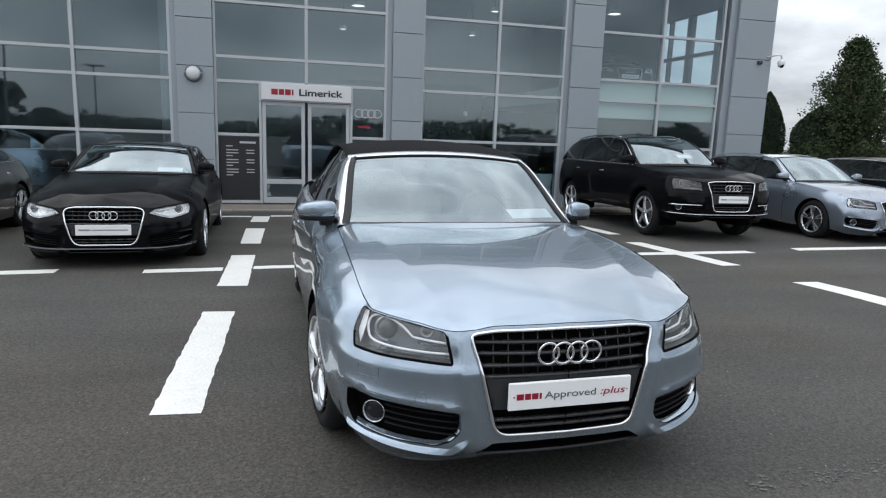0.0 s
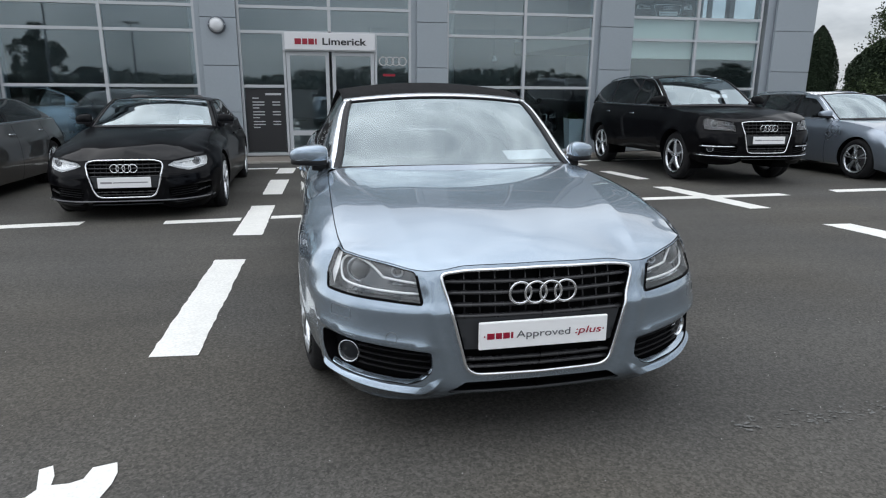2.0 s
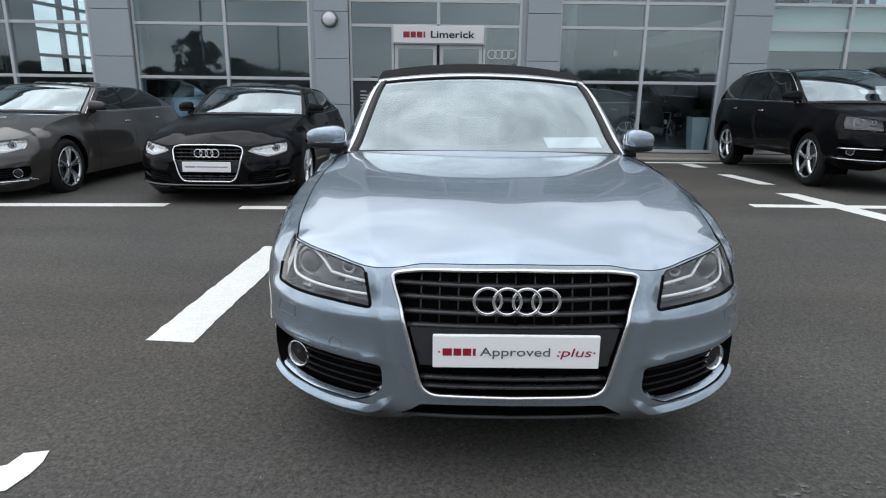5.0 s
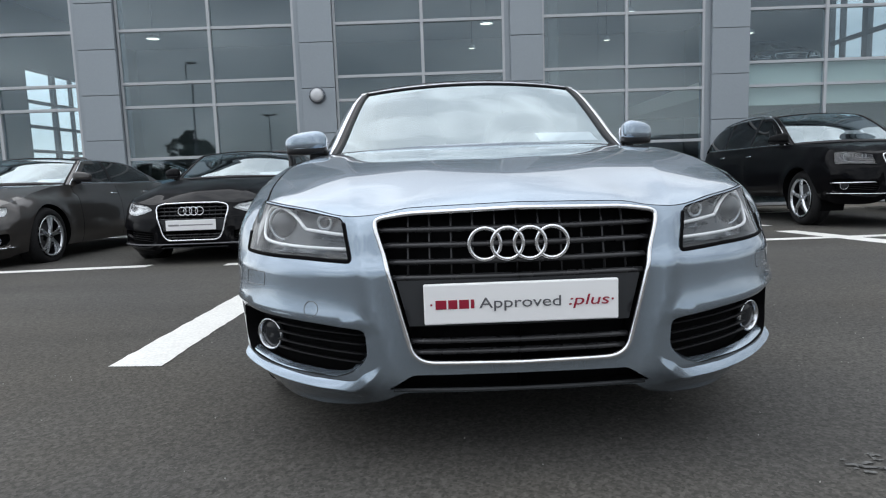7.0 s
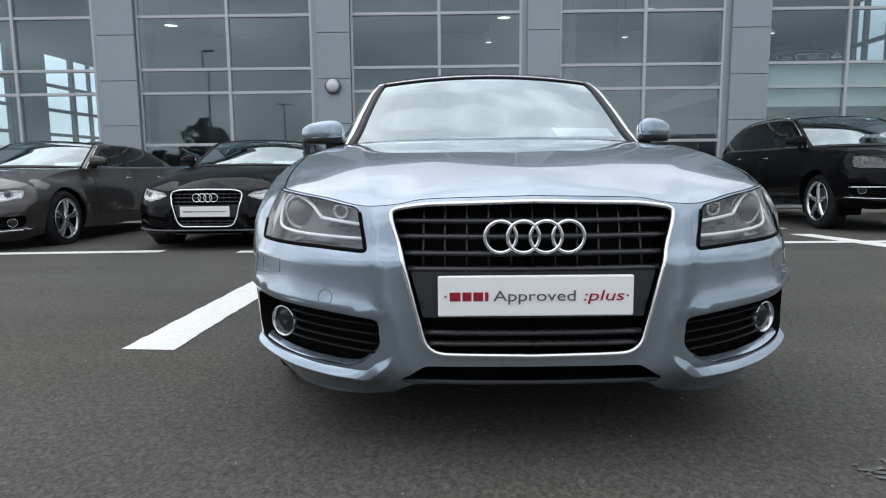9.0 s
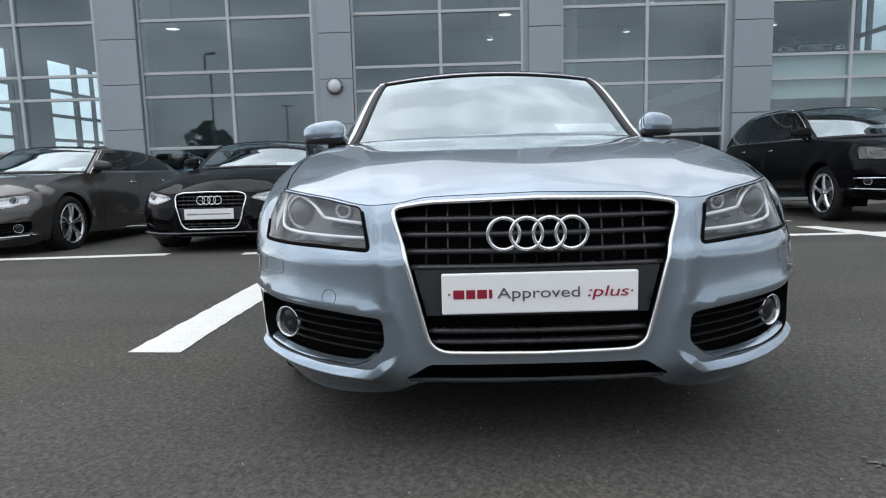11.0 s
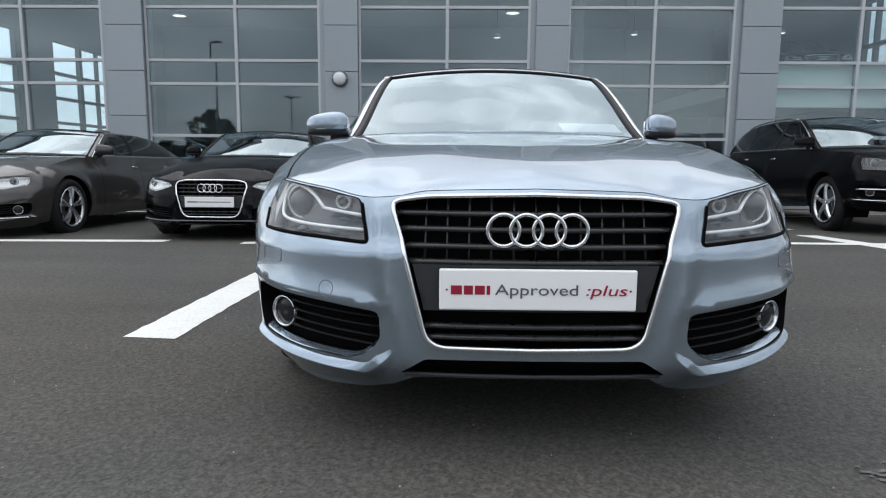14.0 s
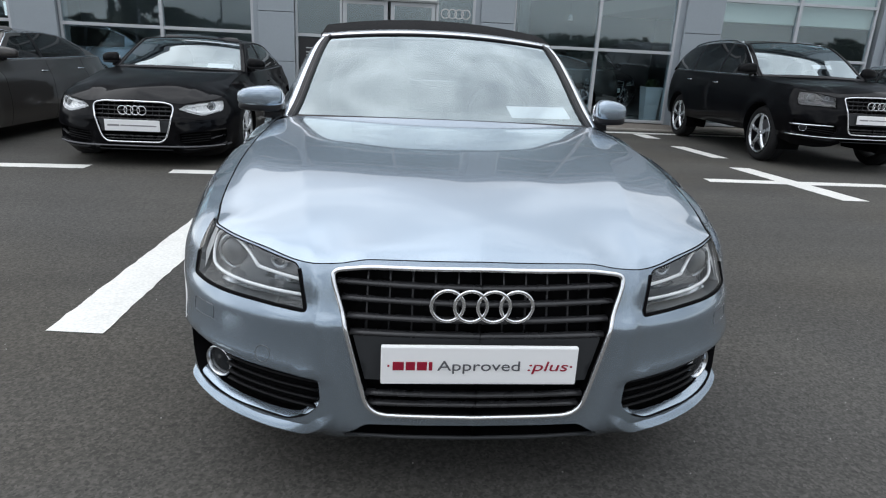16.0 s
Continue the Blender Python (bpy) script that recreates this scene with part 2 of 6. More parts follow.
# far foliage: distance haze is painted in by a paler, greyer leaf colour
M_LEAF_HAZE = mat("haze_paled_leaves", (0.12, 0.14, 0.125), 0.7, 0, spec=0.12, var=0.3, scale=0.8, fine=0.3, fine_scale=4)
M_LEAF_DARK = mat("dark_needles", (0.025, 0.038, 0.022), 0.7, 0, spec=0.12, var=0.4, scale=1.5, fine=0.3, fine_scale=6)

# car materials
def paint_mat(name, col, flake=0.10, metal=0.55, rough=0.32, spec=0.5, coat=1.0):
    m = mat(name, col, rough, metal, var=0.03, scale=1.5, fine=flake, fine_scale=900, coat=coat, rvar=0.03, spec=spec)
    m.node_tree.nodes["Principled BSDF"].inputs["Coat Roughness"].default_value = 0.015
    return m


M_PAINT_BLUE = paint_mat("silver_blue_metallic_paint", (0.325, 0.392, 0.462), metal=0.8, rough=0.23)
M_PAINT_BLACK = paint_mat("black_metallic_paint", (0.003, 0.003, 0.004), metal=0.0, spec=0.02, coat=0.33)
M_PAINT_GREY = paint_mat("grey_brown_metallic_paint", (0.055, 0.050, 0.047), metal=0.45, coat=1.0)
M_PAINT_PLUM = paint_mat("dark_plum_black_paint", (0.003, 0.003, 0.0038), metal=0.0, spec=0.02, coat=0.24)
M_PAINT_SILVER = paint_mat("pale_silver_paint", (0.30, 0.345, 0.405), metal=0.78, rough=0.28)
M_CHROME = mat("chrome", (0.82, 0.83, 0.85), 0.08, 1.0, var=0.03, scale=3, rvar=0.03)
M_BRIGHT = mat("bright_satin_chrome", (0.88, 0.89, 0.91), 0.16, 0.92, var=0.03, scale=4, rvar=0.04)
M_SATIN = mat("satin_aluminium_trim", (0.74, 0.76, 0.79), 0.25, 1.0, var=0.04, scale=4, rvar=0.05)
M_ALLOY = mat("alloy_wheel_silver", (0.62, 0.64, 0.66), 0.28, 0.9, var=0.06, scale=8, rvar=0.06)
M_TYRE = mat("tyre_rubber", (0.015, 0.015, 0.016), 0.75, 0, spec=0.2, var=0.2, scale=12, fine=0.2, fine_scale=60, bump=0.2)
M_PLASTIC = mat("black_plastic", (0.010, 0.010, 0.012), 0.42, 0, spec=0.28, var=0.2, scale=9, fine=0.1, fine_scale=120)
M_GRILLE_BAR = mat("gloss_black_grille", (0.026, 0.026, 0.028), 0.28, 0, spec=0.5, var=0.2, scale=9)
M_HOLDER = mat("dark_grey_plate_holder", (0.034, 0.036, 0.039), 0.45, 0, spec=0.3, var=0.1, scale=8)
# black of seals and liners; also painted shade at the back of openings
M_VOID = mat("black_seal_and_recess_shade", (0.003, 0.003, 0.0035), 0.8, 0, spec=0.08, var=0.3, scale=8)
M_FABRIC = mat("black_soft_top_fabric", (0.010, 0.010, 0.011), 0.9, 0, spec=0.15, var=0.2, scale=8, fine=0.25, fine_scale=240, bump=0.25, bump_scale=300)
M_LEATHER = mat("dark_grey_leather", (0.05, 0.05, 0.052), 0.55, 0, var=0.15, scale=8, bump=0.1, bump_scale=90)
M_DASH = mat("dark_dashboard", (0.03, 0.03, 0.032), 0.65, 0, var=0.15, scale=8, bump=0.1, bump_scale=150)
M_REFLECTOR = mat("headlamp_reflector", (0.50, 0.53, 0.56), 0.18, 0.85, var=0.15, scale=14, rvar=0.1)
M_BEZEL = mat("headlamp_bezel_grey", (0.12, 0.127, 0.135), 0.28, 0.4, var=0.15, scale=10)
M_PAPER = mat("white_paper_sheet", (0.82, 0.83, 0.84), 0.6, 0, var=0.03, scale=9)
M_BAR = mat("faint_grey_print", (0.30, 0.29, 0.30), 0.5, 0, var=0.1)
M_PLATE = mat("white_number_plate", (0.90, 0.90, 0.90), 0.35, 0, var=0.02, scale=9)
M_LENS = glass_mat("headlamp_cover", (0.97, 0.98, 0.98), 0.065)
M_PROJ = mat("projector_lens", (0.018, 0.020, 0.023), 0.08, 0.0, spec=0.3, var=0.2, scale=20)
M_SCREEN = glass_mat("windscreen_glass", (0.62, 0.67, 0.69), 0.115, sheen=(0.84, 0.96, 1.0), rise=2.0)
M_SIDEGLASS = glass_mat("car_side_glass", (0.16, 0.18, 0.185), 0.07)
M_DARKGLASS = glass_mat("privacy_glass", (0.035, 0.04, 0.042), 0.06)
M_TAIL = mat("red_lamp", (0.35, 0.01, 0.01), 0.2, 0, var=0.1, scale=9)
M_DARK_TRIM = mat("dark_satin_trim", (0.16, 0.16, 0.17), 0.3, 0.6, var=0.1, scale=9)
# silver of the side reflectors; on bright lamps the white paints their shine
M_LAMP_PALE = mat("pale_lamp_shine_and_reflector", (0.86, 0.88, 0.90), 0.25, 0.25, var=0.2, scale=16, rvar=0.1)
M_PROJ_HEAD = mat("grey_projector_lens", (0.08, 0.085, 0.09), 0.08, 0.3, var=0.2, scale=20, coat=0.3)
M_LAMP_DARK = mat("smoked_lamp_housing", (0.035, 0.032, 0.035), 0.25, 0.3, var=0.2, scale=14)
M_SLAT = mat("dull_black_slat", (0.007, 0.007, 0.008), 0.5, 0, spec=0.2, var=0.2, scale=9)
M_DRL = mat("clear_lamp_plastic", (0.90, 0.91, 0.93), 0.2, 0.1, var=0.05, scale=12)

# ---- mesh helpers ----
def mesh_of(name, bm, material, smooth=False):
    me = bpy.data.meshes.new(name)
    bm.to_mesh(me)
    bm.free()
    if smooth:
        for p in me.polygons:
            p.use_smooth = True
    if material:
        me.materials.append(material)
    return me


def part(name, bm, material, parent, label="", smooth=False):
    ob = new(name, mesh_of(name, bm, material, smooth))
    ob.parent = parent
    if label:
        ob["label"] = label
    return ob


def thing(name, bm, material, label, category, group="", kind="", smooth=False):
    return tagged(new(name, mesh_of(name, bm, material, smooth)), label, category, group, kind)


def empty(name, label, category, group="", kind=""):
    return tagged(new(name), label, category, group, kind)


def box(x0, x1, y0, y1, z0, z1, bevel=0.0, bm=None):
    bm = bm or bmesh.new()
    made = bmesh.ops.create_cube(bm, size=1, matrix=Matrix.Translation(((x0 + x1) / 2, (y0 + y1) / 2, (z0 + z1) / 2)) @ Matrix.Diagonal((x1 - x0, y1 - y0, z1 - z0, 1)))
    if bevel:
        es = list({e for v in made["verts"] for e in v.link_edges})
        bmesh.ops.bevel(bm, geom=es, offset=bevel, segments=2, profile=0.5, affect="EDGES")
    return bm


def tube(pts, r, closed=False, n=8, bm=None, flat=1.0):
    """A round bar swept along a line of points."""
    bm = bm or bmesh.new()
    P = [Vector(p) for p in pts]
    rings = []
    for i, p in enumerate(P):
        a = P[i - 1] if (i or closed) else p
        b = P[(i + 1) % len(P)] if (i < len(P) - 1 or closed) else p
        t = (b - a).normalized()
        up = Vector((0, 1, 0)) if abs(t.y) < 0.9 else Vector((1, 0, 0))
        u = t.cross(up).normalized()
        w = t.cross(u).normalized()
        rings.append([bm.verts.new(p + r * (math.cos(q) * u + flat * math.sin(q) * w)) for q in [2 * math.pi * k / n for k in range(n)]])
    m = len(rings)
    for i in range(m if closed else m - 1):
        A, B = rings[i], rings[(i + 1) % m]
        for k in range(n):
            bm.faces.new((A[k], A[(k + 1) % n], B[(k + 1) % n], B[k]))
    if not closed:
        bm.faces.new(rings[0][::-1])
        bm.faces.new(rings[-1])
    bmesh.ops.recalc_face_normals(bm, faces=bm.faces)
    return bm


def lathe(profile, axis="z", n=32, bm=None, m=Matrix(), capped=True):
    """Turns (radius, height) pairs round an axis."""
    bm = bm or bmesh.new()
    rings = []
    for r, h in profile:
        ring = []
        for k in range(n):
            a = 2 * math.pi * k / n
            c, s = r * math.cos(a), r * math.sin(a)
            p = {"z": (c, s, h), "x": (h, c, s), "y": (c, h, s)}[axis]
            ring.append(bm.verts.new(m @ Vector(p)))
        rings.append(ring)
    for A, B in zip(rings, rings[1:]):
        for k in range(n):
            bm.faces.new((A[k], A[(k + 1) % n], B[(k + 1) % n], B[k]))
    for ring, (r, h) in ((rings[0], profile[0]), (rings[-1], profile[-1])):
        if r > 1e-4 and capped:
            bm.faces.new(ring)
    bmesh.ops.remove_doubles(bm, verts=bm.verts, dist=1e-6)
    bmesh.ops.recalc_face_normals(bm, faces=bm.faces)
    return bm


def sheet(rows, bm=None, closed=False):
    """A quad sheet through rows of points."""
    bm = bm or bmesh.new()
    R = [[bm.verts.new(p) for p in row] for row in rows]
    for A, B in zip(R, R[1:]):
        n = len(A)
        for i in range(n if closed else n - 1):
            bm.faces.new((A[i], A[(i + 1) % n], B[(i + 1) % n], B[i]))
    return bm


def blob(cx, cy, cz, rx, ry, rz, p=2.6, nu=20, nv=12, bm=None, shape=None):
    """A rounded block (superellipsoid)."""
    bm = bm or bmesh.new()

    def f(v):
        return math.copysign(abs(v) ** (2 / p), v)
    rows = []
    for j in range(nv + 1):
        a = -math.pi / 2 + math.pi * j / nv
        row = []
        for i in range(nu):
            b = 2 * math.pi * i / nu
            q = Vector((rx * f(math.cos(a)) * f(math.cos(b)), ry * f(math.cos(a)) * f(math.sin(b)), rz * f(math.sin(a))))
            if shape:
                q = shape(q)
            row.append(Vector((cx, cy, cz)) + q)
        rows.append(row)
    sheet(rows, bm, True)
    bmesh.ops.remove_doubles(bm, verts=bm.verts, dist=1e-5)
    bmesh.ops.recalc_face_normals(bm, faces=bm.faces)
    return bm


def ring(cx, cz, y, R, r, n=40, m=10):
    pts = [(cx + R * math.cos(2 * math.pi * k / n), y, cz + R * math.sin(2 * math.pi * k / n)) for k in range(n)]
    return tube(pts, r, True, m, flat=0.6)


def lettering(text, size, depth, material, parent, m, name="lettering", align="LEFT", shear=0.0, bold=0.0):
    cu = bpy.data.curves.new(name, "FONT")
    cu.body, cu.size, cu.extrude, cu.align_x, cu.shear, cu.offset = text, size, depth, align, shear, bold
    tmp = new("tmp_text", cu)
    me = bpy.data.meshes.new_from_object(tmp.evaluated_get(bpy.context.evaluated_depsgraph_get()))
    bpy.data.objects.remove(tmp)
    me.materials.append(material)
    ob = new(name, me)
    ob.parent = parent
    ob.matrix_basis = m
    return ob


UPRIGHT = pose(0, 0, 0, 90, 0, 0)



def ground_z(y):
    """The car park falls gently towards the showroom."""
    return -0.02 * min(max(y - 3, 0), 8.9)


# ---- ground ----
bm = bmesh.new()
xs = [-400, -60, -25, -12, -6, -3, 0, 3, 6, 12, 25, 60, 400]
ys = [-400, -60, -25, -12, -6, -3, 0, 3, 6, 9, 11.9, 30, 60, 400]
grid = [[bm.verts.new((x, y, ground_z(y))) for x in xs] for y in ys]
for j in range(len(ys) - 1):
    for i in range(len(xs) - 1):
        bm.faces.new((grid[j][i], grid[j][i + 1], grid[j + 1][i + 1], grid[j + 1][i]))
thing("ground", bm, M_ASPHALT, "dark grey worn asphalt of a dealership car park", "ground", kind="structure")

rl = random.Random(5)


def marking(quad, worn=False, label="white painted parking bay line on asphalt"):
    """A painted stripe from its four corners: a thin layer with uneven edges."""
    a, b, c, d = [Vector((*q, 0)) for q in quad]
    n = max(4, int((b - a).length / 0.06))
    bm = bmesh.new()
    rows = []
    for i in range(n + 1):
        f = i / n
        p, q = a.lerp(b, f), d.lerp(c, f)
        side = (q - p).normalized()
        p, q = p + side * rl.uniform(-0.005, 0.005), q + side * rl.uniform(-0.005, 0.005)
        rows.append((bm.verts.new((p.x, p.y, ground_z(p.y) + 0.004)), bm.verts.new((q.x, q.y, ground_z(q.y) + 0.004))))
    for (p, q), (r, s) in zip(rows, rows[1:]):
        bm.faces.new((p, q, s, r))
    bmesh.ops.recalc_face_normals(bm, faces=bm.faces)
    if bm.faces[:][0].normal.z < 0:
        bmesh.ops.reverse_faces(bm, faces=bm.faces)
    thing("road_marking", bm, M_LINE_WORN if worn else M_LINE, label, "road marking", "parking bay lines", "structure")


marking([(-1.74, 1.14), (-1.681, 3.065), (-1.44, 3.043), (-1.49, 1.12)])
marking([(-1.658, 4.015), (-1.64, 5.737), (-1.37, 5.737), (-1.384, 3.993)])
marking([(-1.594, 6.664), (-1.594, 8.265), (-1.304, 8.253), (-1.332, 6.652)])
marking([(-1.567, 9.129), (-1.54, 10), (-1.243, 10), (-1.274, 9.129)])
marking([(-2.441, 4.719), (-1.674, 4.764), (-1.675, 4.957), (-2.455, 4.911)])
marking([(-1.362, 4.832), (-0.587, 4.877), (-0.586, 5.059), (-1.362, 5.002)])
marking([(-5.294, 4.651), (-3.273, 4.809), (-3.279, 5.014), (-5.305, 4.843)])
marking([(-8.544, 4.427), (-6.21, 4.584), (-6.224, 4.787), (-8.564, 4.629)])
marking([(-12.98, 9.511), (-3.401, 9.897), (-3.406, 10.078), (-13.009, 9.703)])
marking([(-2.305, 9.871), (-1.572, 9.884), (-1.573, 10.065), (-2.308, 10.052)])
marking([(-1.232, 9.961), (6.953, 10.482), (6.974, 10.692), (-1.233, 10.156)])
marking([(4.056, 6.474), (4.248, 4.494), (4.534, 4.494), (4.326, 6.451)])
marking([(3.265, 5.322), (4.164, 5.333), (4.179, 5.54), (3.277, 5.529)])
marking([(4.432, 5.333), (5.509, 5.368), (5.474, 5.563), (4.417, 5.54)])
marking([(4.131, 8.539), (4.262, 7.335), (4.495, 7.335), (4.368, 8.539)])
marking([(4.09, 10.221), (4.135, 9.575), (4.397, 9.575), (4.353, 10.221)])
marking([(4.377, 3.499), (4.62, 1.2), (4.94, 1.2), (4.698, 3.477)])
marking([(6.371, 5.517), (8.943, 5.563), (8.974, 5.795), (6.435, 5.748)])
for _ in range(64):
    x, y = rl.uniform(0.86, 1.72), rl.uniform(-0.09, 0.04)
    w, h, k = rl.uniform(0.008, 0.04), rl.uniform(0.004, 0.012), rl.uniform(-0.01, 0.01)
    marking([(x, y), (x + w, y + k), (x + w * 0.9, y + k + h), (x + w * 0.15, y + h)], True, "faded scuff of old paint on asphalt")
marking([(0.872, -0.035), (0.955, -0.066), (0.962, -0.056), (0.88, -0.018)], True, "small bright scrap of old paint on asphalt")
# loose chippings swept over the asphalt
bm = bmesh.new()
for _ in range(420):
    x, y = rl.uniform(-3.6, 3.6), rl.uniform(-2.6, 2.0)
    r = rl.uniform(0.0012, 0.0034)
    m = Matrix.Translation((x, y, r * 0.6)) @ Euler((rl.uniform(0, 3), rl.uniform(0, 3), rl.uniform(0, 3))).to_matrix().to_4x4() @ Matrix.Diagonal((1, rl.uniform(0.6, 1), rl.uniform(0.5, 0.9), 1))
    bmesh.ops.create_icosphere(bm, subdivisions=1, radius=r, matrix=m)
thing("grit", bm, M_GRIT, "fine pale stone chippings scattered on the asphalt", "grit", kind="stuff")
# arrowhead with a ragged outline
bm = bmesh.new()
out = [(-1.54, 0.22), (-1.62, 0.2), (-1.63, 0.13), (-1.67, 0.11), (-1.73, 0.11), (-1.74, 0.17), (-1.77, 0.24), (-1.81, 0.22), (-1.77, 0.09), (-1.79, 0.05), (-1.95, 0.0), (-2.2, -0.06), (-2.3, -0.16), (-2.1, -0.3), (-1.8, -0.26), (-1.66, -0.14), (-1.65, -0.09), (-1.63, -0.04), (-1.54, -0.01), (-1.52, 0.08), (-1.52, 0.15)]
bm.faces.new([bm.verts.new((x - 0.075, y - 0.075, 0.004)) for x, y in out][::-1])
bmesh.ops.recalc_face_normals(bm, faces=bm.faces)
thing("road_marking", bm, M_LINE, "white painted direction arrow with ragged edge on asphalt", "road marking", kind="structure")

# ---- building ----
FY = 11.89
XL, XR, YB = -13.6, 10.85, 27.0
FLOOR = -0.10
ROOF = 7.15
thing("pavement", box(-40, 30, 11.05, FY + 0.02, -0.4, FLOOR - 0.02, 0.01), M_PAVING, "brown-grey paved strip along the showroom front", "pavement", kind="structure")
for i in range(26):
    k = thing("kerb", box(-13 + i * 0.92, -13 + i * 0.92 + 0.905, 10.93, 11.045, -0.4, FLOOR - 0.025, 0.012), M_KERB, "low concrete kerb stone along the pavement", "kerb", "kerb stones", "structure")
thing("floor", box(XL + 0.2, XR - 0.2, FY + 0.06, YB, -0.4, FLOOR), M_INT_FLOOR, "pale grey tiled showroom floor", "floor", kind="structure")
thing("ceiling", box(XL + 0.2, XR - 0.2, FY + 0.1, YB, 6.6, 6.8), M_INT_CEIL, "grey showroom ceiling", "ceiling", kind="structure")
thing("roof", box(XL - 0.3, XR + 0.3, FY - 0.4, YB + 0.3, ROOF - 0.3, ROOF), M_CLAD_DARK, "flat grey roof slab of the showroom", "roof", kind="structure")
thing("fascia", box(XL - 0.2, XR + 0.2, FY - 0.2, FY + 0.1, 6.6, ROOF - 0.304), M_CLAD, "grey metal fascia over the glazed front", "fascia", kind="structure")
thing("wall_back", box(XL, XR, YB, YB + 0.3, -0.3, ROOF - 0.304), M_INT_WALL, "plain grey back wall of the showroom", "wall", kind="structure")


def column(x0, x1, reveal=0.11):
    """A clad pier: panels with open joints over a dark core, and a dark reveal on one flank."""
    col = empty("column", "pier clad in pale blue-grey metal panels", "column", "facade columns", "structure")
    part("core", box(x0 + 0.01, x1 - 0.01, FY - 0.10, FY + 0.35, -0.3, 6.6), M_JOINT, col, "dark core behind the panel joints")
    part("reveal", box(x0 - reveal, x0 + 0.012, FY - 0.04, FY + 0.25, -0.3, 6.6), M_CLAD, col, "grey reveal beside the pier")
    z = -0.14
    while z < 6.5:
        h = 0.92 if z > 0 else 0.95
        part("panel", box(x0, x1, FY - 0.14, FY - 0.08, z + 0.006, min(z + h - 0.006, 6.6), 0.006), M_CLAD, col)
        z += h
    return col


BAYS = [(-11.35, -7.57, -9.38), (-6.79, -3.02, -4.88), (-2.33, 1.31, -0.5), (1.97, 5.45, 3.72), (6.22, 9.62, 7.85)]
for x0, x1 in ((-12.6, -11.35), (-7.57, -6.79), (-3.02, -2.33), (1.31, 1.97), (5.45, 6.22)):
    column(x0, x1)
column(9.80, 10.85, 0.18)
LEVELS = [FLOOR + 0.03, 1.33, 2.40, 2.88, 3.95, 5.02, 6.1, 6.57]


def bar(name, parent, x0, x1, z0, z1, y0=-0.035, y1=0.06, m=None):
    return part(name, box(x0, x1, FY + y0, FY + y1, z0, z1, 0.004), m or M_FRAME, parent)


def window(no, a, b, m, levels, skip=None):
    """One bay of curtain walling: jambs, mullion, transoms and a pane in each field."""
    w = empty("window_%d" % no, "tall glazed bay with pale aluminium bars and reflective tinted glass", "window", "facade windows", "structure")
    b2 = b - 0.11
    bar("jamb", w, a, a + 0.05, FLOOR, 6.6)
    bar("jamb", w, b2 - 0.05, b2, FLOOR, 6.6)
    lo = FLOOR if not skip else 2.43
    bar("mullion", w, m - 0.032, m + 0.032, lo, 6.6, -0.05)
    for z in levels:
        if skip and z < 2.3:
            continue
        for p, q in ((a + 0.05, m - 0.032), (m + 0.032, b2 - 0.05)):
            bar("transom", w, p, q, z - 0.03, z + 0.03)
    for z0, z1 in zip(levels, levels[1:]):
        if skip and z0 < 2.3:
            continue
        for p, q in ((a + 0.05, m - 0.032), (m + 0.032, b2 - 0.05)):
            t = part("pane", box(p, q, FY + 0.004, FY + 0.012, z0 + 0.03, z1 - 0.03), M_GLASS, w, "tinted reflective glass pane")
            t.visible_shadow = False
            t.matrix_basis = Matrix.Translation(((p + q) / 2, FY, z0)) @ pose(0, 0, 0, rl.uniform(-0.25, 0.25), 0, rl.uniform(-0.3, 0.3)) @ Matrix.Translation((-(p + q) / 2, -FY, -z0))
    return w


for i, (a, b, m) in enumerate(BAYS):
    window(i + 1, a, b, m, LEVELS, skip=(i == 2))

# entrance bay: side lights, sliding doors, sign
w = empty("window_6", "narrow side lights beside the entrance with aluminium bars", "window", "facade windows", "structure")
for a, b in ((-2.28, -1.46), (0.47, 1.15)):
    bar("transom", w, a, b, 1.30, 1.36)
    bar("transom", w, a, b, FLOOR, FLOOR + 0.06)
    for z0, z1 in ((FLOOR + 0.06, 1.30), (1.36, 2.37)):
        t = part("pane", box(a, b, FY + 0.004, FY + 0.012, z0, z1), M_GLASS, w, "tinted reflective glass pane")
        t.visible_shadow = False
for a in (-1.46, 0.42):
    bar("mullion", w, a, a + 0.05, FLOOR, 2.37, -0.06)
door = empty("door_1", "closed double glass entrance doors with aluminium frames", "door", kind="structure")
for a, b in ((-1.40, -0.53), (-0.47, 0.41)):
    leaf = part("door_leaf", box(a, a + 0.075, FY - 0.05, FY + 0.0, FLOOR + 0.01, 2.03, 0.005), M_FRAME, door, "aluminium framed glass door leaf")
    part("stile", box(b - 0.075, b, FY - 0.05, FY + 0.0, FLOOR + 0.01, 2.03, 0.005), M_FRAME, leaf)
    part("top_rail", box(a + 0.075, b - 0.075, FY - 0.05, FY + 0.0, 1.95, 2.03, 0.005), M_FRAME, leaf)
    part("middle_rail", box(a + 0.075, b - 0.075, FY - 0.05, FY + 0.0, 0.32, 0.42, 0.005), M_FRAME, leaf)
    part("bottom_rail", box(a + 0.075, b - 0.075, FY - 0.05, FY + 0.0, FLOOR + 0.01, FLOOR + 0.13, 0.005), M_FRAME, leaf)
    for z0, z1 in ((FLOOR + 0.13, 0.32), (0.42, 1.95)):
        t = part("glass", box(a + 0.075, b - 0.075, FY - 0.028, FY - 0.022, z0, z1), M_GLASS, leaf, "tinted door glass")
        t.visible_shadow = False
sign = empty("entrance_sign", "white sign board over the entrance with red and dark lettering", "sign")
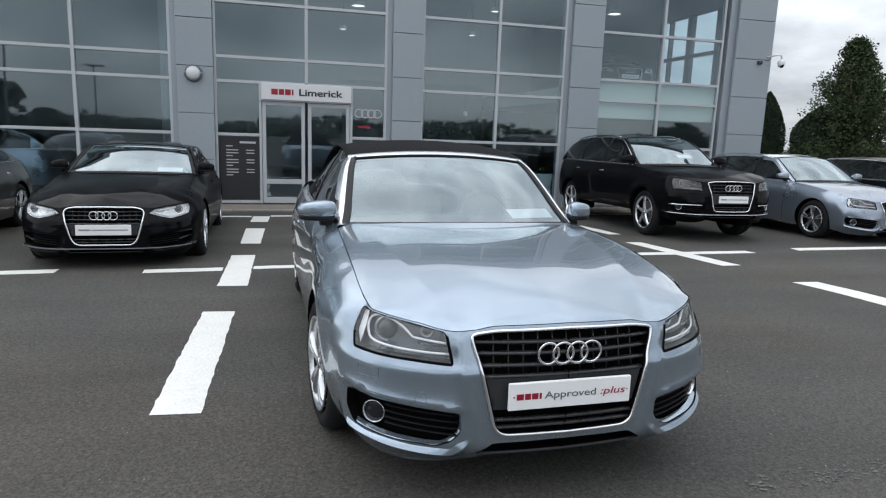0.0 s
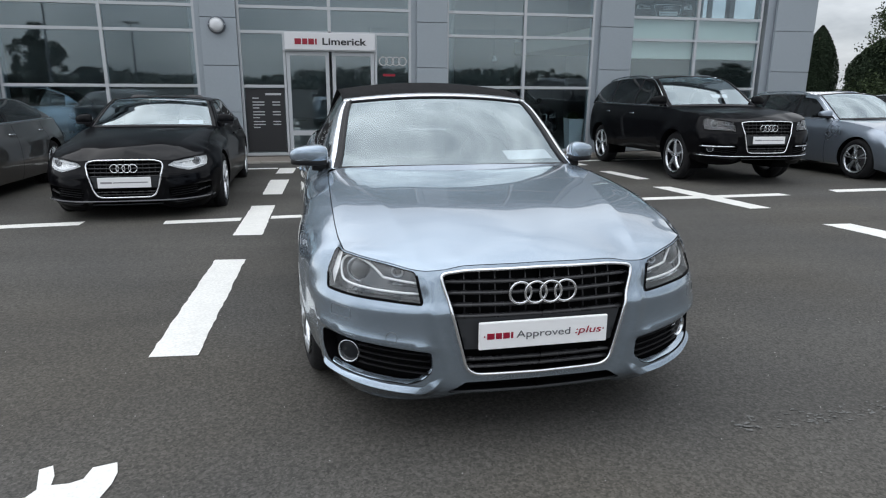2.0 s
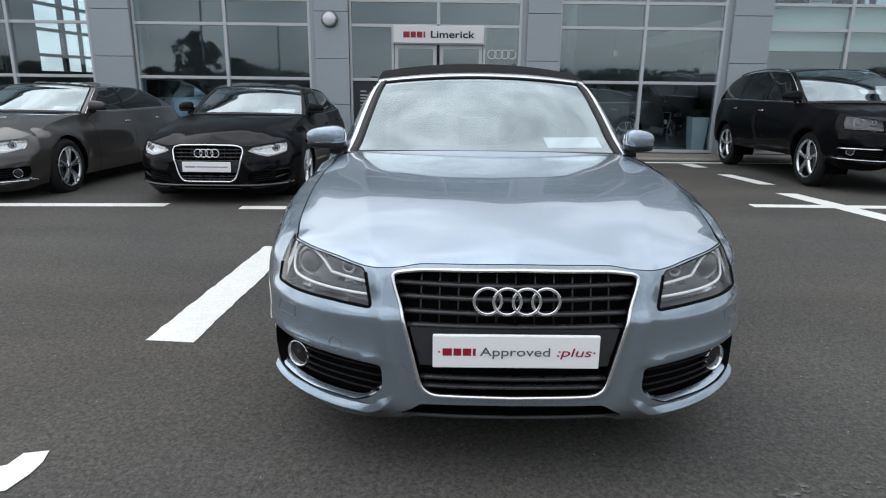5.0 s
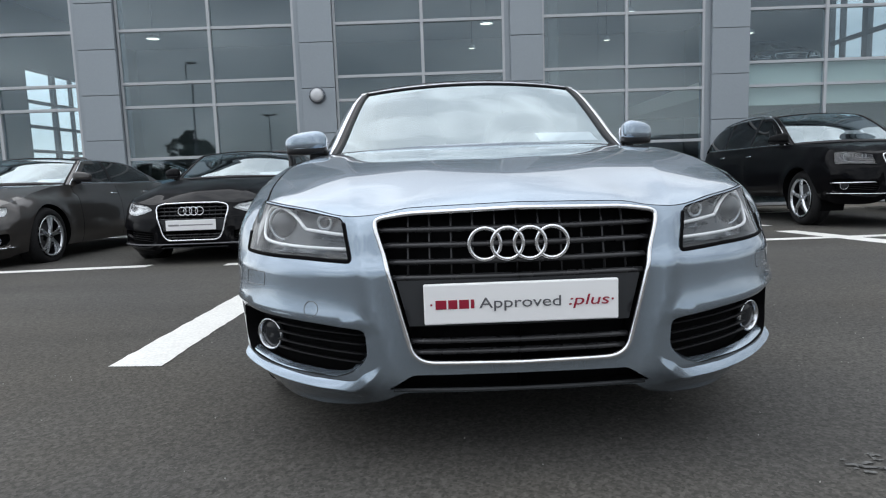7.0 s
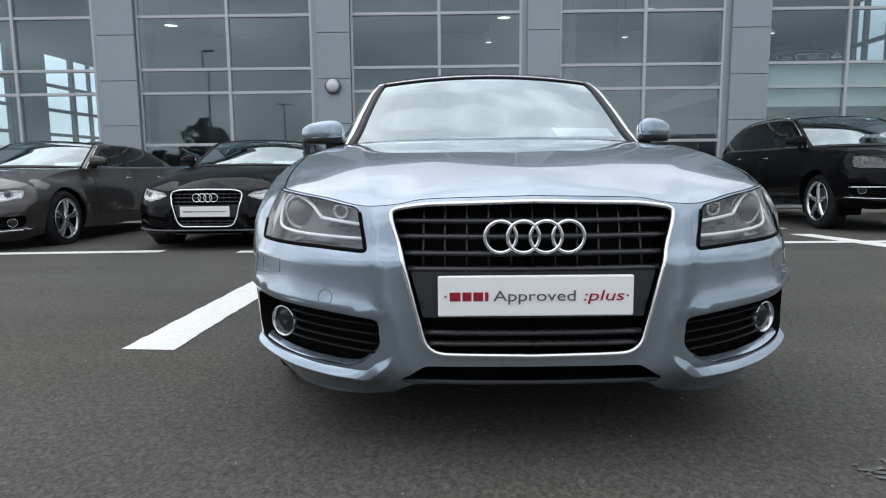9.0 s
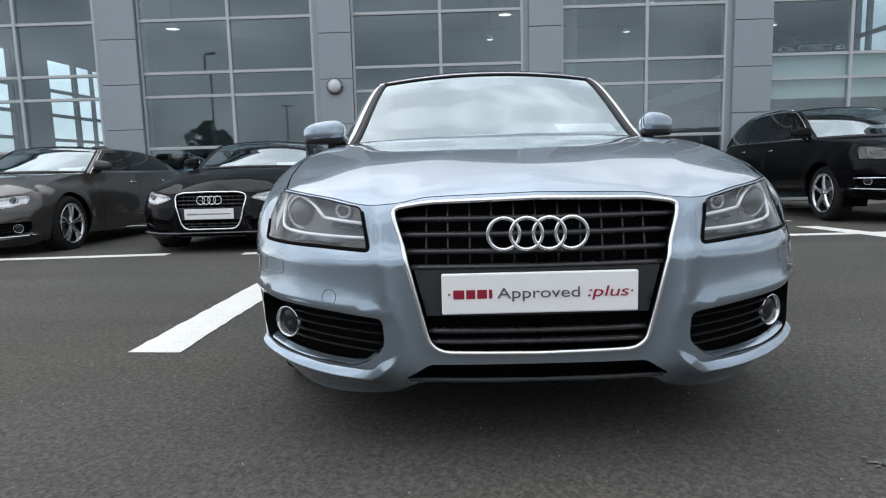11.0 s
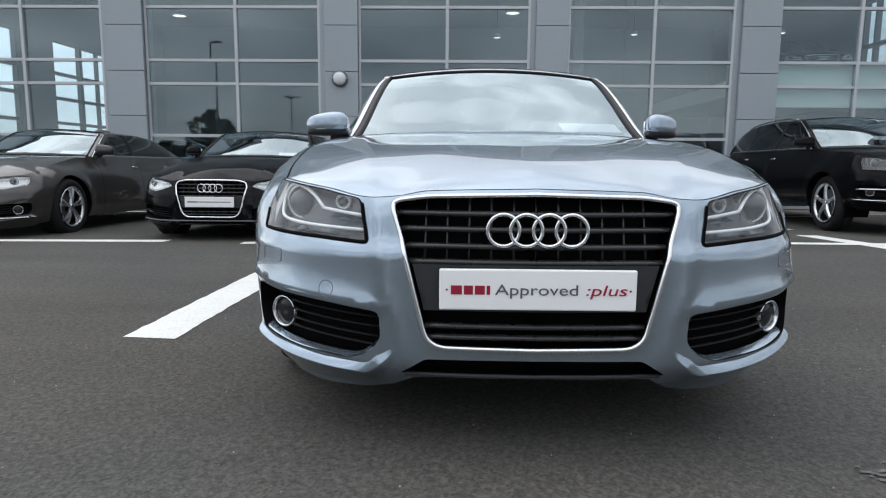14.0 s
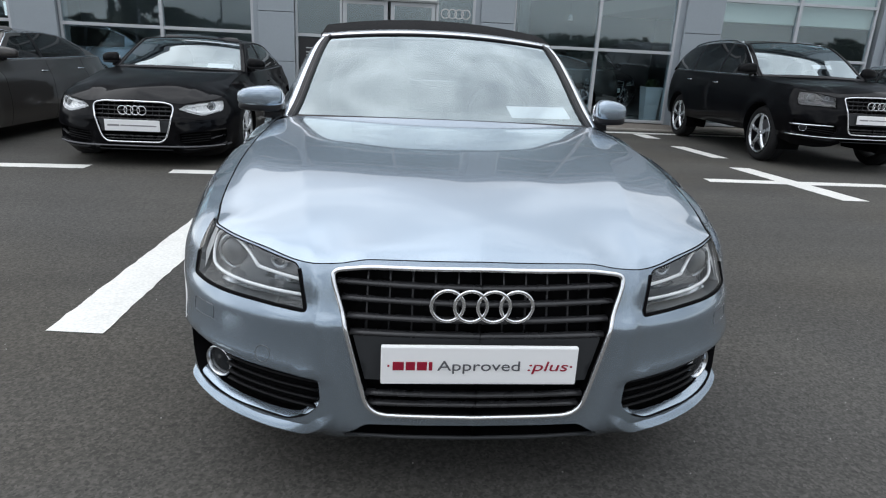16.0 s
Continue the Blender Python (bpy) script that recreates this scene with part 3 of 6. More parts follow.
part("board", box(-1.41, 0.425, FY - 0.16, FY - 0.04, 2.06, 2.395, 0.008), M_SIGN, sign, "white sign board")
part("edge_frame", box(-1.45, 0.465, FY - 0.13, FY - 0.035, 2.035, 2.058, 0.004), M_FRAME, sign, "grey lower edge")
for a, b, h in ((-1.21, -1.08, 0.115), (-1.06, -0.955, 0.115), (-0.935, -0.82, 0.115), (-0.80, -0.765, 0.115)):
    part("name_block", box(a, b, FY - 0.166, FY - 0.158, 2.165, 2.165 + h, 0.003), M_RED, sign, "plain dark red block")
t = lettering("Limerick", 0.19, 0.003, M_BLACK, sign, Matrix.Translation((-0.665, FY - 0.163, 2.165)) @ UPRIGHT, "word_limerick", bold=0.004)
t.scale.x = 0.90 / max(t.dimensions.x, 1e-3)
decal = empty("window_decal", "pale ring motif with a red line stuck on the glass", "decal")
for i in range(4):
    part("decal_ring", ring(0.61 + i * 0.135, 1.86, FY - 0.002, 0.085, 0.011), M_DECAL, decal, "", True)
part("red_bar", box(0.60, 0.86, FY - 0.004, FY + 0.003, 1.55, 1.60), M_RED, decal, "faint red printed bar")
poster = empty("opening_hours_board", "black printed film on the glass with rows of pale print", "board")
part("panel", box(-2.26, -1.48, FY - 0.004, FY + 0.002, FLOOR + 0.08, 1.28), M_BLACK, poster, "black printed panel")
part("heading_bar", box(-1.86, -1.54, FY - 0.007, FY - 0.0035, 1.15, 1.19), M_DECAL, poster, "pale heading bar")
for r, z in enumerate((1.08, 1.00, 0.94, 0.88, 0.80, 0.74, 0.68, 0.60, 0.54, 0.48)):
    part("print_bar", box(-2.13, -2.13 + (0.13 if r % 3 == 0 else 0.24), FY - 0.007, FY - 0.0035, z, z + 0.020), M_DECAL, poster, "pale printed bar")
    if r % 3:
        part("print_bar", box(-1.73, -1.57, FY - 0.007, FY - 0.0035, z, z + 0.020), M_DECAL, poster, "pale printed bar")

# flanks of the showroom: glazed walls in dark frames
for no, x, nm in ((7, XL, "wall_west"), (8, XR, "wall_east")):
    s = 1 if x > 0 else -1
    lo, hi = (2.35, 5.15) if x > 0 else (1.5, 4.6)
    y0 = 12.25
    a, b = sorted((x - s * 0.2, x))
    wl = empty(nm, "dark clad side wall with a long glazed strip", "wall", kind="structure")
    part("lower_wall", box(a, b, y0, YB, -0.3, lo), M_INT_DARK, wl, "solid lower wall")
    part("upper_wall", box(a, b, y0, YB, hi, ROOF - 0.304), M_INT_DARK, wl, "solid upper wall")
    wd = empty("window_%d" % no, "long glazed strip in dark frames", "window", kind="structure")
    if x > 0:
        posts = [(12.25, 0.06), (13.65, 0.30), (15.0, 0.22), (16.0, 0.07), (16.5, 0.10)]
        part("rear_wall", box(a, b, 16.55, YB, lo, hi), M_INT_DARK, wl, "solid wall beyond the glazing")
    else:
        posts = [(12.25, 0.06), (14.0, 0.06), (15.75, 0.06), (17.5, 0.10), (19.2, 0.10), (20.75, 0.16), (21.8, 0.06), (22.6, 0.10)]
        part("pier", box(a, b, 17.55, 19.15, lo, hi), M_INT_DARK, wl, "solid wall between the glazed strips")
        part("rear_wall", box(a, b, 22.65, YB, lo, hi), M_INT_DARK, wl, "solid wall beyond the glazing")
    for y, t in posts:
        part("mullion", box(a + 0.03, b - 0.03, y - t / 2, y + t / 2, lo, hi), M_FRAME_DARK, wd)
    for (p, tp), (q, tq) in zip(posts, posts[1:]):
        if p == 17.5:
            continue
        for z in ((4.0,) if x > 0 else (2.0, 2.8, 3.6)):
            part("transom", box(a + 0.04, b - 0.04, p + tp / 2, q - tq / 2, z - 0.05, z + 0.05), M_FRAME_DARK, wd)
        t = part("pane", box((a + b) / 2 - 0.004, (a + b) / 2 + 0.004, p + 0.03, q - 0.03, lo, hi), M_GLASS_SIDE, wd, "clear side glass")
        t.visible_shadow = False
thing("ramp_slab", box(6.3, XR - 0.25, FY + 0.5, 21.0, 2.45, 2.85, 0.02), M_SPANDREL, "pale edge of the upper floor slab", "floor", kind="structure")
thing("bulkhead", box(6.26, 9.6, FY + 0.10, FY + 0.30, 2.0, 2.86, 0.01), M_SPANDREL, "pale bulkhead band behind the glass", "panel", kind="structure")
thing("partition", box(1.0, 6.0, 20.0, 20.2, FLOOR, 3.2), M_INT_DARK, "dark interior partition wall", "wall", kind="structure")
for x, y in ((-4.0, 17.0), (2.6, 17.0), (3.4, 18.6), (-9.5, 17.0)):
    thing("interior_column", lathe([(0.16, FLOOR), (0.16, 6.6)], "z", 20, m=Matrix.Translation((x, y, 0))), M_INT_CEIL, "round pale showroom column", "column", "showroom columns", "structure", True)


def pendant(x, y, z, r):
    p = empty("pendant_lamp", "round ceiling lamp glowing warm white", "lamp", "showroom lamps")
    m = Matrix.Translation((x, y, z))
    part("rod", lathe([(0.008, 0.1), (0.008, 6.6 - z)], "z", 8, m=m), M_FRAME_DARK, p, "thin dark rod")
    part("shade", lathe([(0.03, 0.14), (r * 0.5, 0.12), (r * 0.9, 0.05), (r, 0.0), (r * 0.94, 0.0), (r * 0.8, 0.05), (0.03, 0.10)], "z", 24, m=m), M_FRAME, p, "metal lamp shade", True)
    part("diffuser", lathe([(0, 0.0), (r * 0.6, 0.004), (r * 0.9, 0.02)], "z", 24, m=m), M_PENDANT, p, "glowing diffuser", True)


for x, y, z, r in ((-8.7, 18, 5.1, 0.22), (-4.2, 18.4, 5.9, 0.22), (1.3, 18, 5.2, 0.22), (0.85, 18, 4.5, 0.12), (4.9, 18, 4.6, 0.12), (8.2, 15.0, 5.0, 0.2), (8.3, 16.2, 4.3, 0.16), (5.5, 17.6, 5.3, 0.14), (7.2, 15.5, 1.95, 0.07), (7.9, 16.5, 1.9, 0.07), (3.9, 15.0, 2.0, 0.07)):
    pendant(x, y, z, r)

# wall lamp and security camera
lamp = empty("bulkhead_lamp", "round grey bulkhead lamp with opal lower half on the pier", "lamp")
lm = Matrix.Translation((-2.70, FY - 0.14, 2.50)) @ pose(0, 0, 0, 90, 0, 0)
part("housing", lathe([(0.165, 0.0), (0.17, 0.04), (0.155, 0.075), (0.14, 0.08)], "z", 32, m=lm), M_CLAD_DARK, lamp, "grey lamp housing", True)
part("glass", lathe([(0, 0.15), (0.06, 0.143), (0.11, 0.12), (0.14, 0.08)], "z", 32, m=lm), M_LAMPGLASS, lamp, "opal lamp glass", True)
part("hood", box(-2.865, -2.535, FY - 0.235, FY - 0.14, 2.50, 2.525, 0.008), M_CLAD, lamp, "grey cross bar")
cctv = empty("security_camera", "white dome security camera on a bracket at the corner", "camera")
part("bracket", tube([(10.72, FY - 0.12, 3.64), (10.82, FY - 0.3, 3.68), (10.95, FY - 0.35, 3.68), (10.97, FY - 0.35, 3.58)], 0.020, n=8), M_WHITE, cctv, "white bracket arm", True)
part("dome", blob(10.97, FY - 0.35, 3.49, 0.085, 0.085, 0.10, 2.2), M_WHITE, cctv, "white camera dome", True)
part("dark_lens", blob(10.97, FY - 0.37, 3.45, 0.062, 0.062, 0.07, 2.0), M_PROJ, cctv, "dark camera lens", True)
part("sensor_box", blob(10.50, FY - 0.17, 3.50, 0.06, 0.06, 0.05, 3), M_FRAME_DARK, cctv, "small dark sensor", True)
planter = empty("planter_box", "tall pale tapered planter box with small dark plants behind the glass", "planter")
pm = Matrix.Translation((5.2, FY + 0.55, 0)) @ pose(0, 0, 0, 0, 0, 45)
part("box", lathe([(0.0, FLOOR), (0.19, FLOOR), (0.26, 0.62), (0.24, 0.62), (0.23, 0.55), (0.0, 0.55)], "z", 4, m=pm), M_WHITE, planter, "pale tapered box")
bm = bmesh.new()
rp = random.Random(21)
for _ in range(170):
    a, q = rp.uniform(0, 2 * math.pi), 0.15 * rp.random() ** 0.5
    foot = Vector((5.2 + q * math.cos(a), FY + 0.55 + q * math.sin(a), 0.55))
    tip = foot + Vector((rp.gauss(0, 0.05), rp.gauss(0, 0.05), rp.uniform(0.10, 0.26)))
    w = Vector((math.sin(a), -math.cos(a), 0)) * 0.012
    bm.faces.new([bm.verts.new(v) for v in (foot - w * 0.4, foot.lerp(tip, 0.6) - w, tip, foot.lerp(tip, 0.6) + w)])
part("plants", bm, M_LEAF, planter, "small dark green leaves")

# ---- car bodies: shape functions ----
def spline(ctrl, n):
    """A smooth line through control points, n samples a span."""
    P = np.array(ctrl, float)
    Q = np.vstack([2 * P[0] - P[1], P, 2 * P[-1] - P[-2]])
    out = []
    for i in range(1, len(Q) - 2):
        p0, p1, p2, p3 = Q[i - 1], Q[i], Q[i + 1], Q[i + 2]
        for t in np.linspace(0, 1, n, endpoint=False):
            out.append(0.5 * (2 * p1 + (p2 - p0) * t + (2 * p0 - 5 * p1 + 4 * p2 - p3) * t * t + (3 * p1 - p0 - 3 * p2 + p3) * t ** 3))
    out.append(Q[-2])
    return np.array(out)


def hermite(xs, ys, x):
    """Smooth monotone interpolation of a table."""
    xs, ys, x = np.asarray(xs, float), np.asarray(ys, float), np.asarray(x, float)
    h = np.diff(xs)
    d = np.diff(ys) / h
    m = np.zeros_like(ys)
    m[0], m[-1] = d[0], d[-1]
    for i in range(1, len(xs) - 1):
        m[i] = 0 if d[i - 1] * d[i] <= 0 else 2 * d[i - 1] * d[i] / (d[i - 1] + d[i])
    i = np.clip(np.searchsorted(xs, x) - 1, 0, len(xs) - 2)
    t = np.clip((x - xs[i]) / h[i], 0, 1)
    return (2 * t ** 3 - 3 * t ** 2 + 1) * ys[i] + (t ** 3 - 2 * t ** 2 + t) * h[i] * m[i] + (3 * t ** 2 - 2 * t ** 3) * ys[i + 1] + (t ** 3 - t ** 2) * h[i] * m[i + 1]


RIDGE_Z, RIDGE_S = [0.2, 0.31, 0.40, 0.47, 0.70, 0.78], [0.34, 0.368, 0.393, 0.412, 0.452, 0.47]
BROW_S, BROW_Z = [0.38, 0.95], [0.406, 0.468]


class Shell:
    """The outer skin of half a car: a plan line, pushed in by a profile that changes with height and along the line.
    x to the side, y from the nose to the tail, z up; s runs along the plan line from the nose's middle."""

    def __init__(self, plan, profiles, top, bottom):
        P = spline(plan, 24)
        P[0, 0] = 0
        d = np.r_[0, np.cumsum(np.hypot(*np.diff(P, axis=0).T))]
        self.length = d[-1]
        self.s = np.linspace(0, d[-1], 900)
        self.x, self.y = np.interp(self.s, d, P[:, 0]), np.interp(self.s, d, P[:, 1])
        tx, ty = np.gradient(self.x), np.gradient(self.y)
        n = np.hypot(tx, ty)
        self.nx, self.ny = ty / n, -tx / n
        self.nx[0], self.ny[0] = 0, -1
        self.profiles, self.t, self.b = profiles, top, bottom
        self.flare, self.ridge, self.brim = [], None, None

    def set_brim(self, line):
        """Draws the top edge of the front wing in to a given line in plan."""
        z = self.top(self.s)
        raw = self.inset(self.s, z)
        goal = (self.x - np.interp(self.s, *zip(*line))) / np.maximum(self.nx, 0.3)
        fade = np.clip((self.s - line[0][0]) / 0.07, 0, 1) * np.clip((line[-1][0] - self.s) / 0.25, 0, 1)
        self.brim = (goal - raw) * fade * fade * (3 - 2 * fade)

    def s_at_y(self, y):
        k = int(np.argmax(self.x > 0.99 * self.x.max()))
        return float(np.interp(y, self.y[:len(self.y) * 9 // 10], self.s[:len(self.s) * 9 // 10]))

    def top(self, s):
        return hermite([a for a, _ in self.t], [b for _, b in self.t], s)

    def bottom(self, s):
        return np.interp(s, [a for a, _ in self.b], [b for _, b in self.b])

    def inset(self, s, z):
        st = [p[0] for p in self.profiles]
        vals = np.array([hermite(*zip(*p[1]), z) for p in self.profiles])
        i = np.clip(np.searchsorted(st, s) - 1, 0, len(st) - 2)
        t = np.clip((s - np.array(st)[i]) / (np.array(st)[i + 1] - np.array(st)[i]), 0, 1)
        t = t * t * (3 - 2 * t)
        k = np.arange(len(np.atleast_1d(s)))
        v = vals.reshape(len(st), -1)
        d = v[i, k] * (1 - t) + v[i + 1, k] * t
        for sc, zc, r, a in self.flare:
            q = np.hypot(s - sc, z - zc) / r
            d = d - a * np.exp(-((q - 1.0) / 0.16) ** 2) * (z > 0)
        if self.brim is not None:
            d = d + np.interp(s, self.s, self.brim) * np.clip((z - self.top(s) + 0.11) / 0.11, 0, 1) ** 1.7
        if self.ridge:
            ks, kz, lift = self.ridge
            zr = (z - lift) / kz
            line = np.interp(zr, RIDGE_Z, RIDGE_S) * ks
            w = np.where(s < line, 0.030, 0.020)
            d = d - 0.012 * np.exp(-np.abs((s - line) / w) ** 1.5) * np.clip((0.74 - zr) / 0.08, 0, 1) * np.clip((zr - 0.22) / 0.06, 0, 1)
            h = zr - np.interp(s / ks, BROW_S, BROW_Z)
            win = np.clip((s / ks - 0.375) / 0.085, 0, 1)
            win = win * win * (3 - 2 * win) * np.clip((1.02 - s / ks) / 0.10, 0, 1)
            d = d - 0.020 * np.where(h > 0, np.exp(-np.maximum(h, 0) / 0.05), np.clip(1 + h / 0.022, 0, 1)) * win
        return d

    def at(self, s, z, off=0.0):
        s, z = np.atleast_1d(np.asarray(s, float)), np.atleast_1d(np.asarray(z, float))
        x, y = np.interp(s, self.s, self.x), np.interp(s, self.s, self.y)
        nx, ny = np.interp(s, self.s, self.nx), np.interp(s, self.s, self.ny)
        d = self.inset(s, z) - off
        return np.stack([np.maximum(x - nx * d, 0) * (s > 1e-6), y - ny * d, z], 1)


CABRIO_PLAN = [(0, 0.0), (0.2, 0.008), (0.4, 0.033), (0.59, 0.092), (0.745, 0.19), (0.85, 0.34), (0.90, 0.52), (0.92, 0.75), (0.922, 1.1), (0.92, 1.8), (0.925, 2.6), (0.92, 3.3), (0.90, 3.8), (0.85, 4.2), (0.72, 4.46), (0.4, 4.58), (0, 4.62)]
CABRIO_PROFILES = [
    (0.0, [(0.15, 0.075), (0.20, 0.032), (0.27, 0.010), (0.42, 0.0), (0.56, 0.004), (0.66, 0.016), (0.72, 0.034), (0.80, 0.09)]),
    (0.50, [(0.15, 0.105), (0.19, 0.055), (0.232, 0.014), (0.258, 0.0), (0.42, 0.0), (0.555, 0.0), (0.60, 0.020), (0.70, 0.045), (0.78, 0.10)]),
    (0.90, [(0.15, 0.105), (0.20, 0.060), (0.255, 0.016), (0.285, 0.0), (0.45, 0.0), (0.565, 0.002), (0.61, 0.022), (0.70, 0.055), (0.76, 0.075), (0.80, 0.11), (0.85, 0.17)]),
    (1.10, [(0.15, 0.13), (0.22, 0.08), (0.32, 0.035), (0.45, 0.005), (0.565, 0.0), (0.64, 0.007), (0.72, 0.036), (0.77, 0.066), (0.80, 0.098), (0.82, 0.14), (0.84, 0.19)]),
    (1.45, [(0.15, 0.07), (0.22, 0.04), (0.32, 0.010), (0.50, 0.0), (0.66, 0.006), (0.76, 0.03), (0.82, 0.062), (0.855, 0.105), (0.875, 0.15), (0.89, 0.20)]),
    (2.02, [(0.15, 0.08), (0.22, 0.05), (0.32, 0.015), (0.50, 0.0), (0.66, 0.012), (0.80, 0.03), (0.87, 0.065), (0.905, 0.12), (0.925, 0.185)]),
    (2.30, [(0.15, 0.08), (0.22, 0.05), (0.32, 0.015), (0.50, 0.0), (0.66, 0.012), (0.80, 0.03), (0.90, 0.065), (1.0, 0.14)]),
    (4.20, [(0.15, 0.08), (0.22, 0.05), (0.32, 0.015), (0.50, 0.0), (0.66, 0.0), (0.80, 0.02), (0.92, 0.07), (1.0, 0.14)]),
    (5.60, [(0.15, 0.10), (0.25, 0.03), (0.40, 0.0), (0.55, 0.0), (0.70, 0.02), (0.85, 0.05), (0.95, 0.10), (1.05, 0.2)]),
]
CABRIO_TOP = [(0, 0.7395), (0.3, 0.731), (0.39, 0.716), (0.47, 0.711), (0.62, 0.733), (0.80, 0.752), (0.88, 0.7585), (1.0, 0.782), (1.15, 0.815), (1.4, 0.862), (1.7, 0.897), (2.02, 0.918), (2.1, 0.921), (2.6, 0.928), (3.4, 0.93), (4.2, 0.945), (4.8, 0.96), (5.3, 0.98), (6.0, 0.985)]
CABRIO_BOTTOM = [(0, 0.217), (0.33, 0.214), (0.42, 0.163), (0.50, 0.145), (0.65, 0.139), (0.95, 0.150), (1.3, 0.22), (4.2, 0.22), (6, 0.24)]

# ---- car bodies: mesh builders ----
from mathutils.geometry import delaunay_2d_cdt


def inside(poly, pts):
    """Which of the points lie in the polygon."""
    poly, pts = np.asarray(poly), np.asarray(pts)
    x, y = pts[:, 0], pts[:, 1]
    hit = np.zeros(len(pts), bool)
    px, py = poly[-1]
    for qx, qy in poly:
        with np.errstate(divide="ignore", invalid="ignore"):
            cut = ((py > y) != (qy > y)) & (x < (qx - px) * (y - py) / (qy - py + 1e-12) + px)
        hit ^= cut
        px, py = qx, qy
    return hit


def rounded(poly, r=0.02, n=4):
    """A polygon with its corners rounded off."""
    P = [np.array(p, float) for p in poly]
    out = []
    for i, p in enumerate(P):
        a, b = P[i - 1] - p, P[(i + 1) % len(P)] - p
        ra, rb = min(r, np.linalg.norm(a) * 0.45), min(r, np.linalg.norm(b) * 0.45)
        a, b = p + a / np.linalg.norm(a) * ra, p + b / np.linalg.norm(b) * rb
        for t in np.linspace(0, 1, n):
            out.append((1 - t) ** 2 * a + 2 * t * (1 - t) * p + t * t * b)
    return np.array(out)


def dense(poly, step, closed=True):
    P = list(map(np.array, poly))
    out = []
    for i in range(len(P) if closed else len(P) - 1):
        a, b = P[i], P[(i + 1) % len(P)]
        k = max(1, int(np.linalg.norm(b - a) / step + 0.5))
        out += [a + (b - a) * j / k for j in range(k)]
    if not closed:
        out.append(P[-1])
    return np.array(out)


def fill(outline, holes, step, grid=None):
    """Triangles over a flat outline with holes; gives 2D points and triples."""
    verts, edges = [], []
    for loop in [outline] + list(holes):
        k = len(verts)
        verts += [tuple(p) for p in loop]
        edges += [(k + i, k + (i + 1) % len(loop)) for i in range(len(loop))]
    o = np.asarray(outline)
    if grid is None:
        gx, gy = np.meshgrid(np.arange(o[:, 0].min() + step / 2, o[:, 0].max(), step), np.arange(o[:, 1].min() + step / 2, o[:, 1].max(), step))
        grid = np.stack([gx.ravel(), gy.ravel()], 1)
    grid = grid[inside(o, grid)]
    for h in holes:
        grid = grid[~inside(h, grid)]
    E = np.array([verts[a] for a, _ in edges])
    near = np.min(np.hypot(grid[:, None, 0] - E[None, :, 0], grid[:, None, 1] - E[None, :, 1]), axis=1) if len(grid) else np.zeros(0)
    verts += [tuple(p) for p in grid[near > step * 0.4]]
    vs, _, fs, *_ = delaunay_2d_cdt([Vector(v) for v in verts], edges, [], 0, 1e-5)
    V = np.array([tuple(v) for v in vs])
    F = np.array([f for f in fs if len(f) == 3])
    c = V[F].mean(1)
    ok = inside(o, c)
    for h in holes:
        ok &= ~inside(h, c)
    return V, F[ok]


def surface(P, F, both=False, side=1, bm=None):
    """A bmesh from 3D points and triples; mirrored to the other flank if both."""
    bm = bm or bmesh.new()
    used, F = np.unique(np.asarray(F), return_inverse=True)
    P, F = np.asarray(P)[used], F.reshape(-1, 3)
    for sg in ((1, -1) if both else (side,)):
        vs = [bm.verts.new((sg * p[0], p[1], p[2])) for p in P]
        for f in F:
            try:
                bm.faces.new([vs[i] for i in (f if sg > 0 else f[::-1])])
            except ValueError:
                pass
    if both:
        bmesh.ops.remove_doubles(bm, verts=bm.verts, dist=2e-4)
    return bm


def skin(shell, outline, holes=(), step=0.03, off=0.0, both=False, side=1, grid=None):
    V, F = fill(outline, holes, step, grid)
    bm = surface(shell.at(np.maximum(V[:, 0], 0), V[:, 1], off), F, both, side)
    return bm


def wall_ring(shell, loop, o0, o1, side=1, bm=None):
    """The edge of an opening: a band from one depth under the skin to another."""
    bm = bm or bmesh.new()
    A, B = shell.at(loop[:, 0], loop[:, 1], o0), shell.at(loop[:, 0], loop[:, 1], o1)
    a = [bm.verts.new((side * p[0], p[1], p[2])) for p in A]
    b = [bm.verts.new((side * p[0], p[1], p[2])) for p in B]
    n = len(a)
    for i in range(n):
        bm.faces.new((a[i], a[(i + 1) % n], b[(i + 1) % n], b[i]))
    return bm


def thick(bm, t):
    """Gives a sheet a thickness."""
    bmesh.ops.recalc_face_normals(bm, faces=bm.faces)
    bmesh.ops.solidify(bm, geom=list(bm.faces), thickness=t)
    return bm


def half_grid(shell, step, s1):
    """Points all over the flank, finer round the nose."""
    out = []
    n = int(0.8 / step)
    for s in np.r_[np.arange(step, 1.3, step), np.arange(1.3, s1, step * 1.6)]:
        b, t = float(shell.bottom(s)), float(shell.top(s))
        out += [(s, b + (t - b) * k / n) for k in range(1, n)]
    out = np.array(out)
    if shell.ridge and step < 0.03:
        ks, kz, lift = shell.ridge
        S, Z = np.arange(0.39, 1.02, step * 0.8), np.arange(0.24, 0.70, step * 0.8)
        brow = np.interp(S, BROW_S, BROW_Z)
        lines = np.vstack([np.stack([S, brow + 0.002], 1), np.stack([S, brow - 0.022], 1), np.stack([np.interp(Z, RIDGE_Z, RIDGE_S), Z], 1)]) * [ks, kz] + [0, lift]
        gap = np.min(np.hypot(out[:, None, 0] - lines[None, :, 0], out[:, None, 1] - lines[None, :, 1]), axis=1)
        out = np.vstack([out[gap > step * 0.45], lines])
    return out


def both_sides(loop):
    return np.vstack([loop, (loop * [-1, 1])[::-1]])


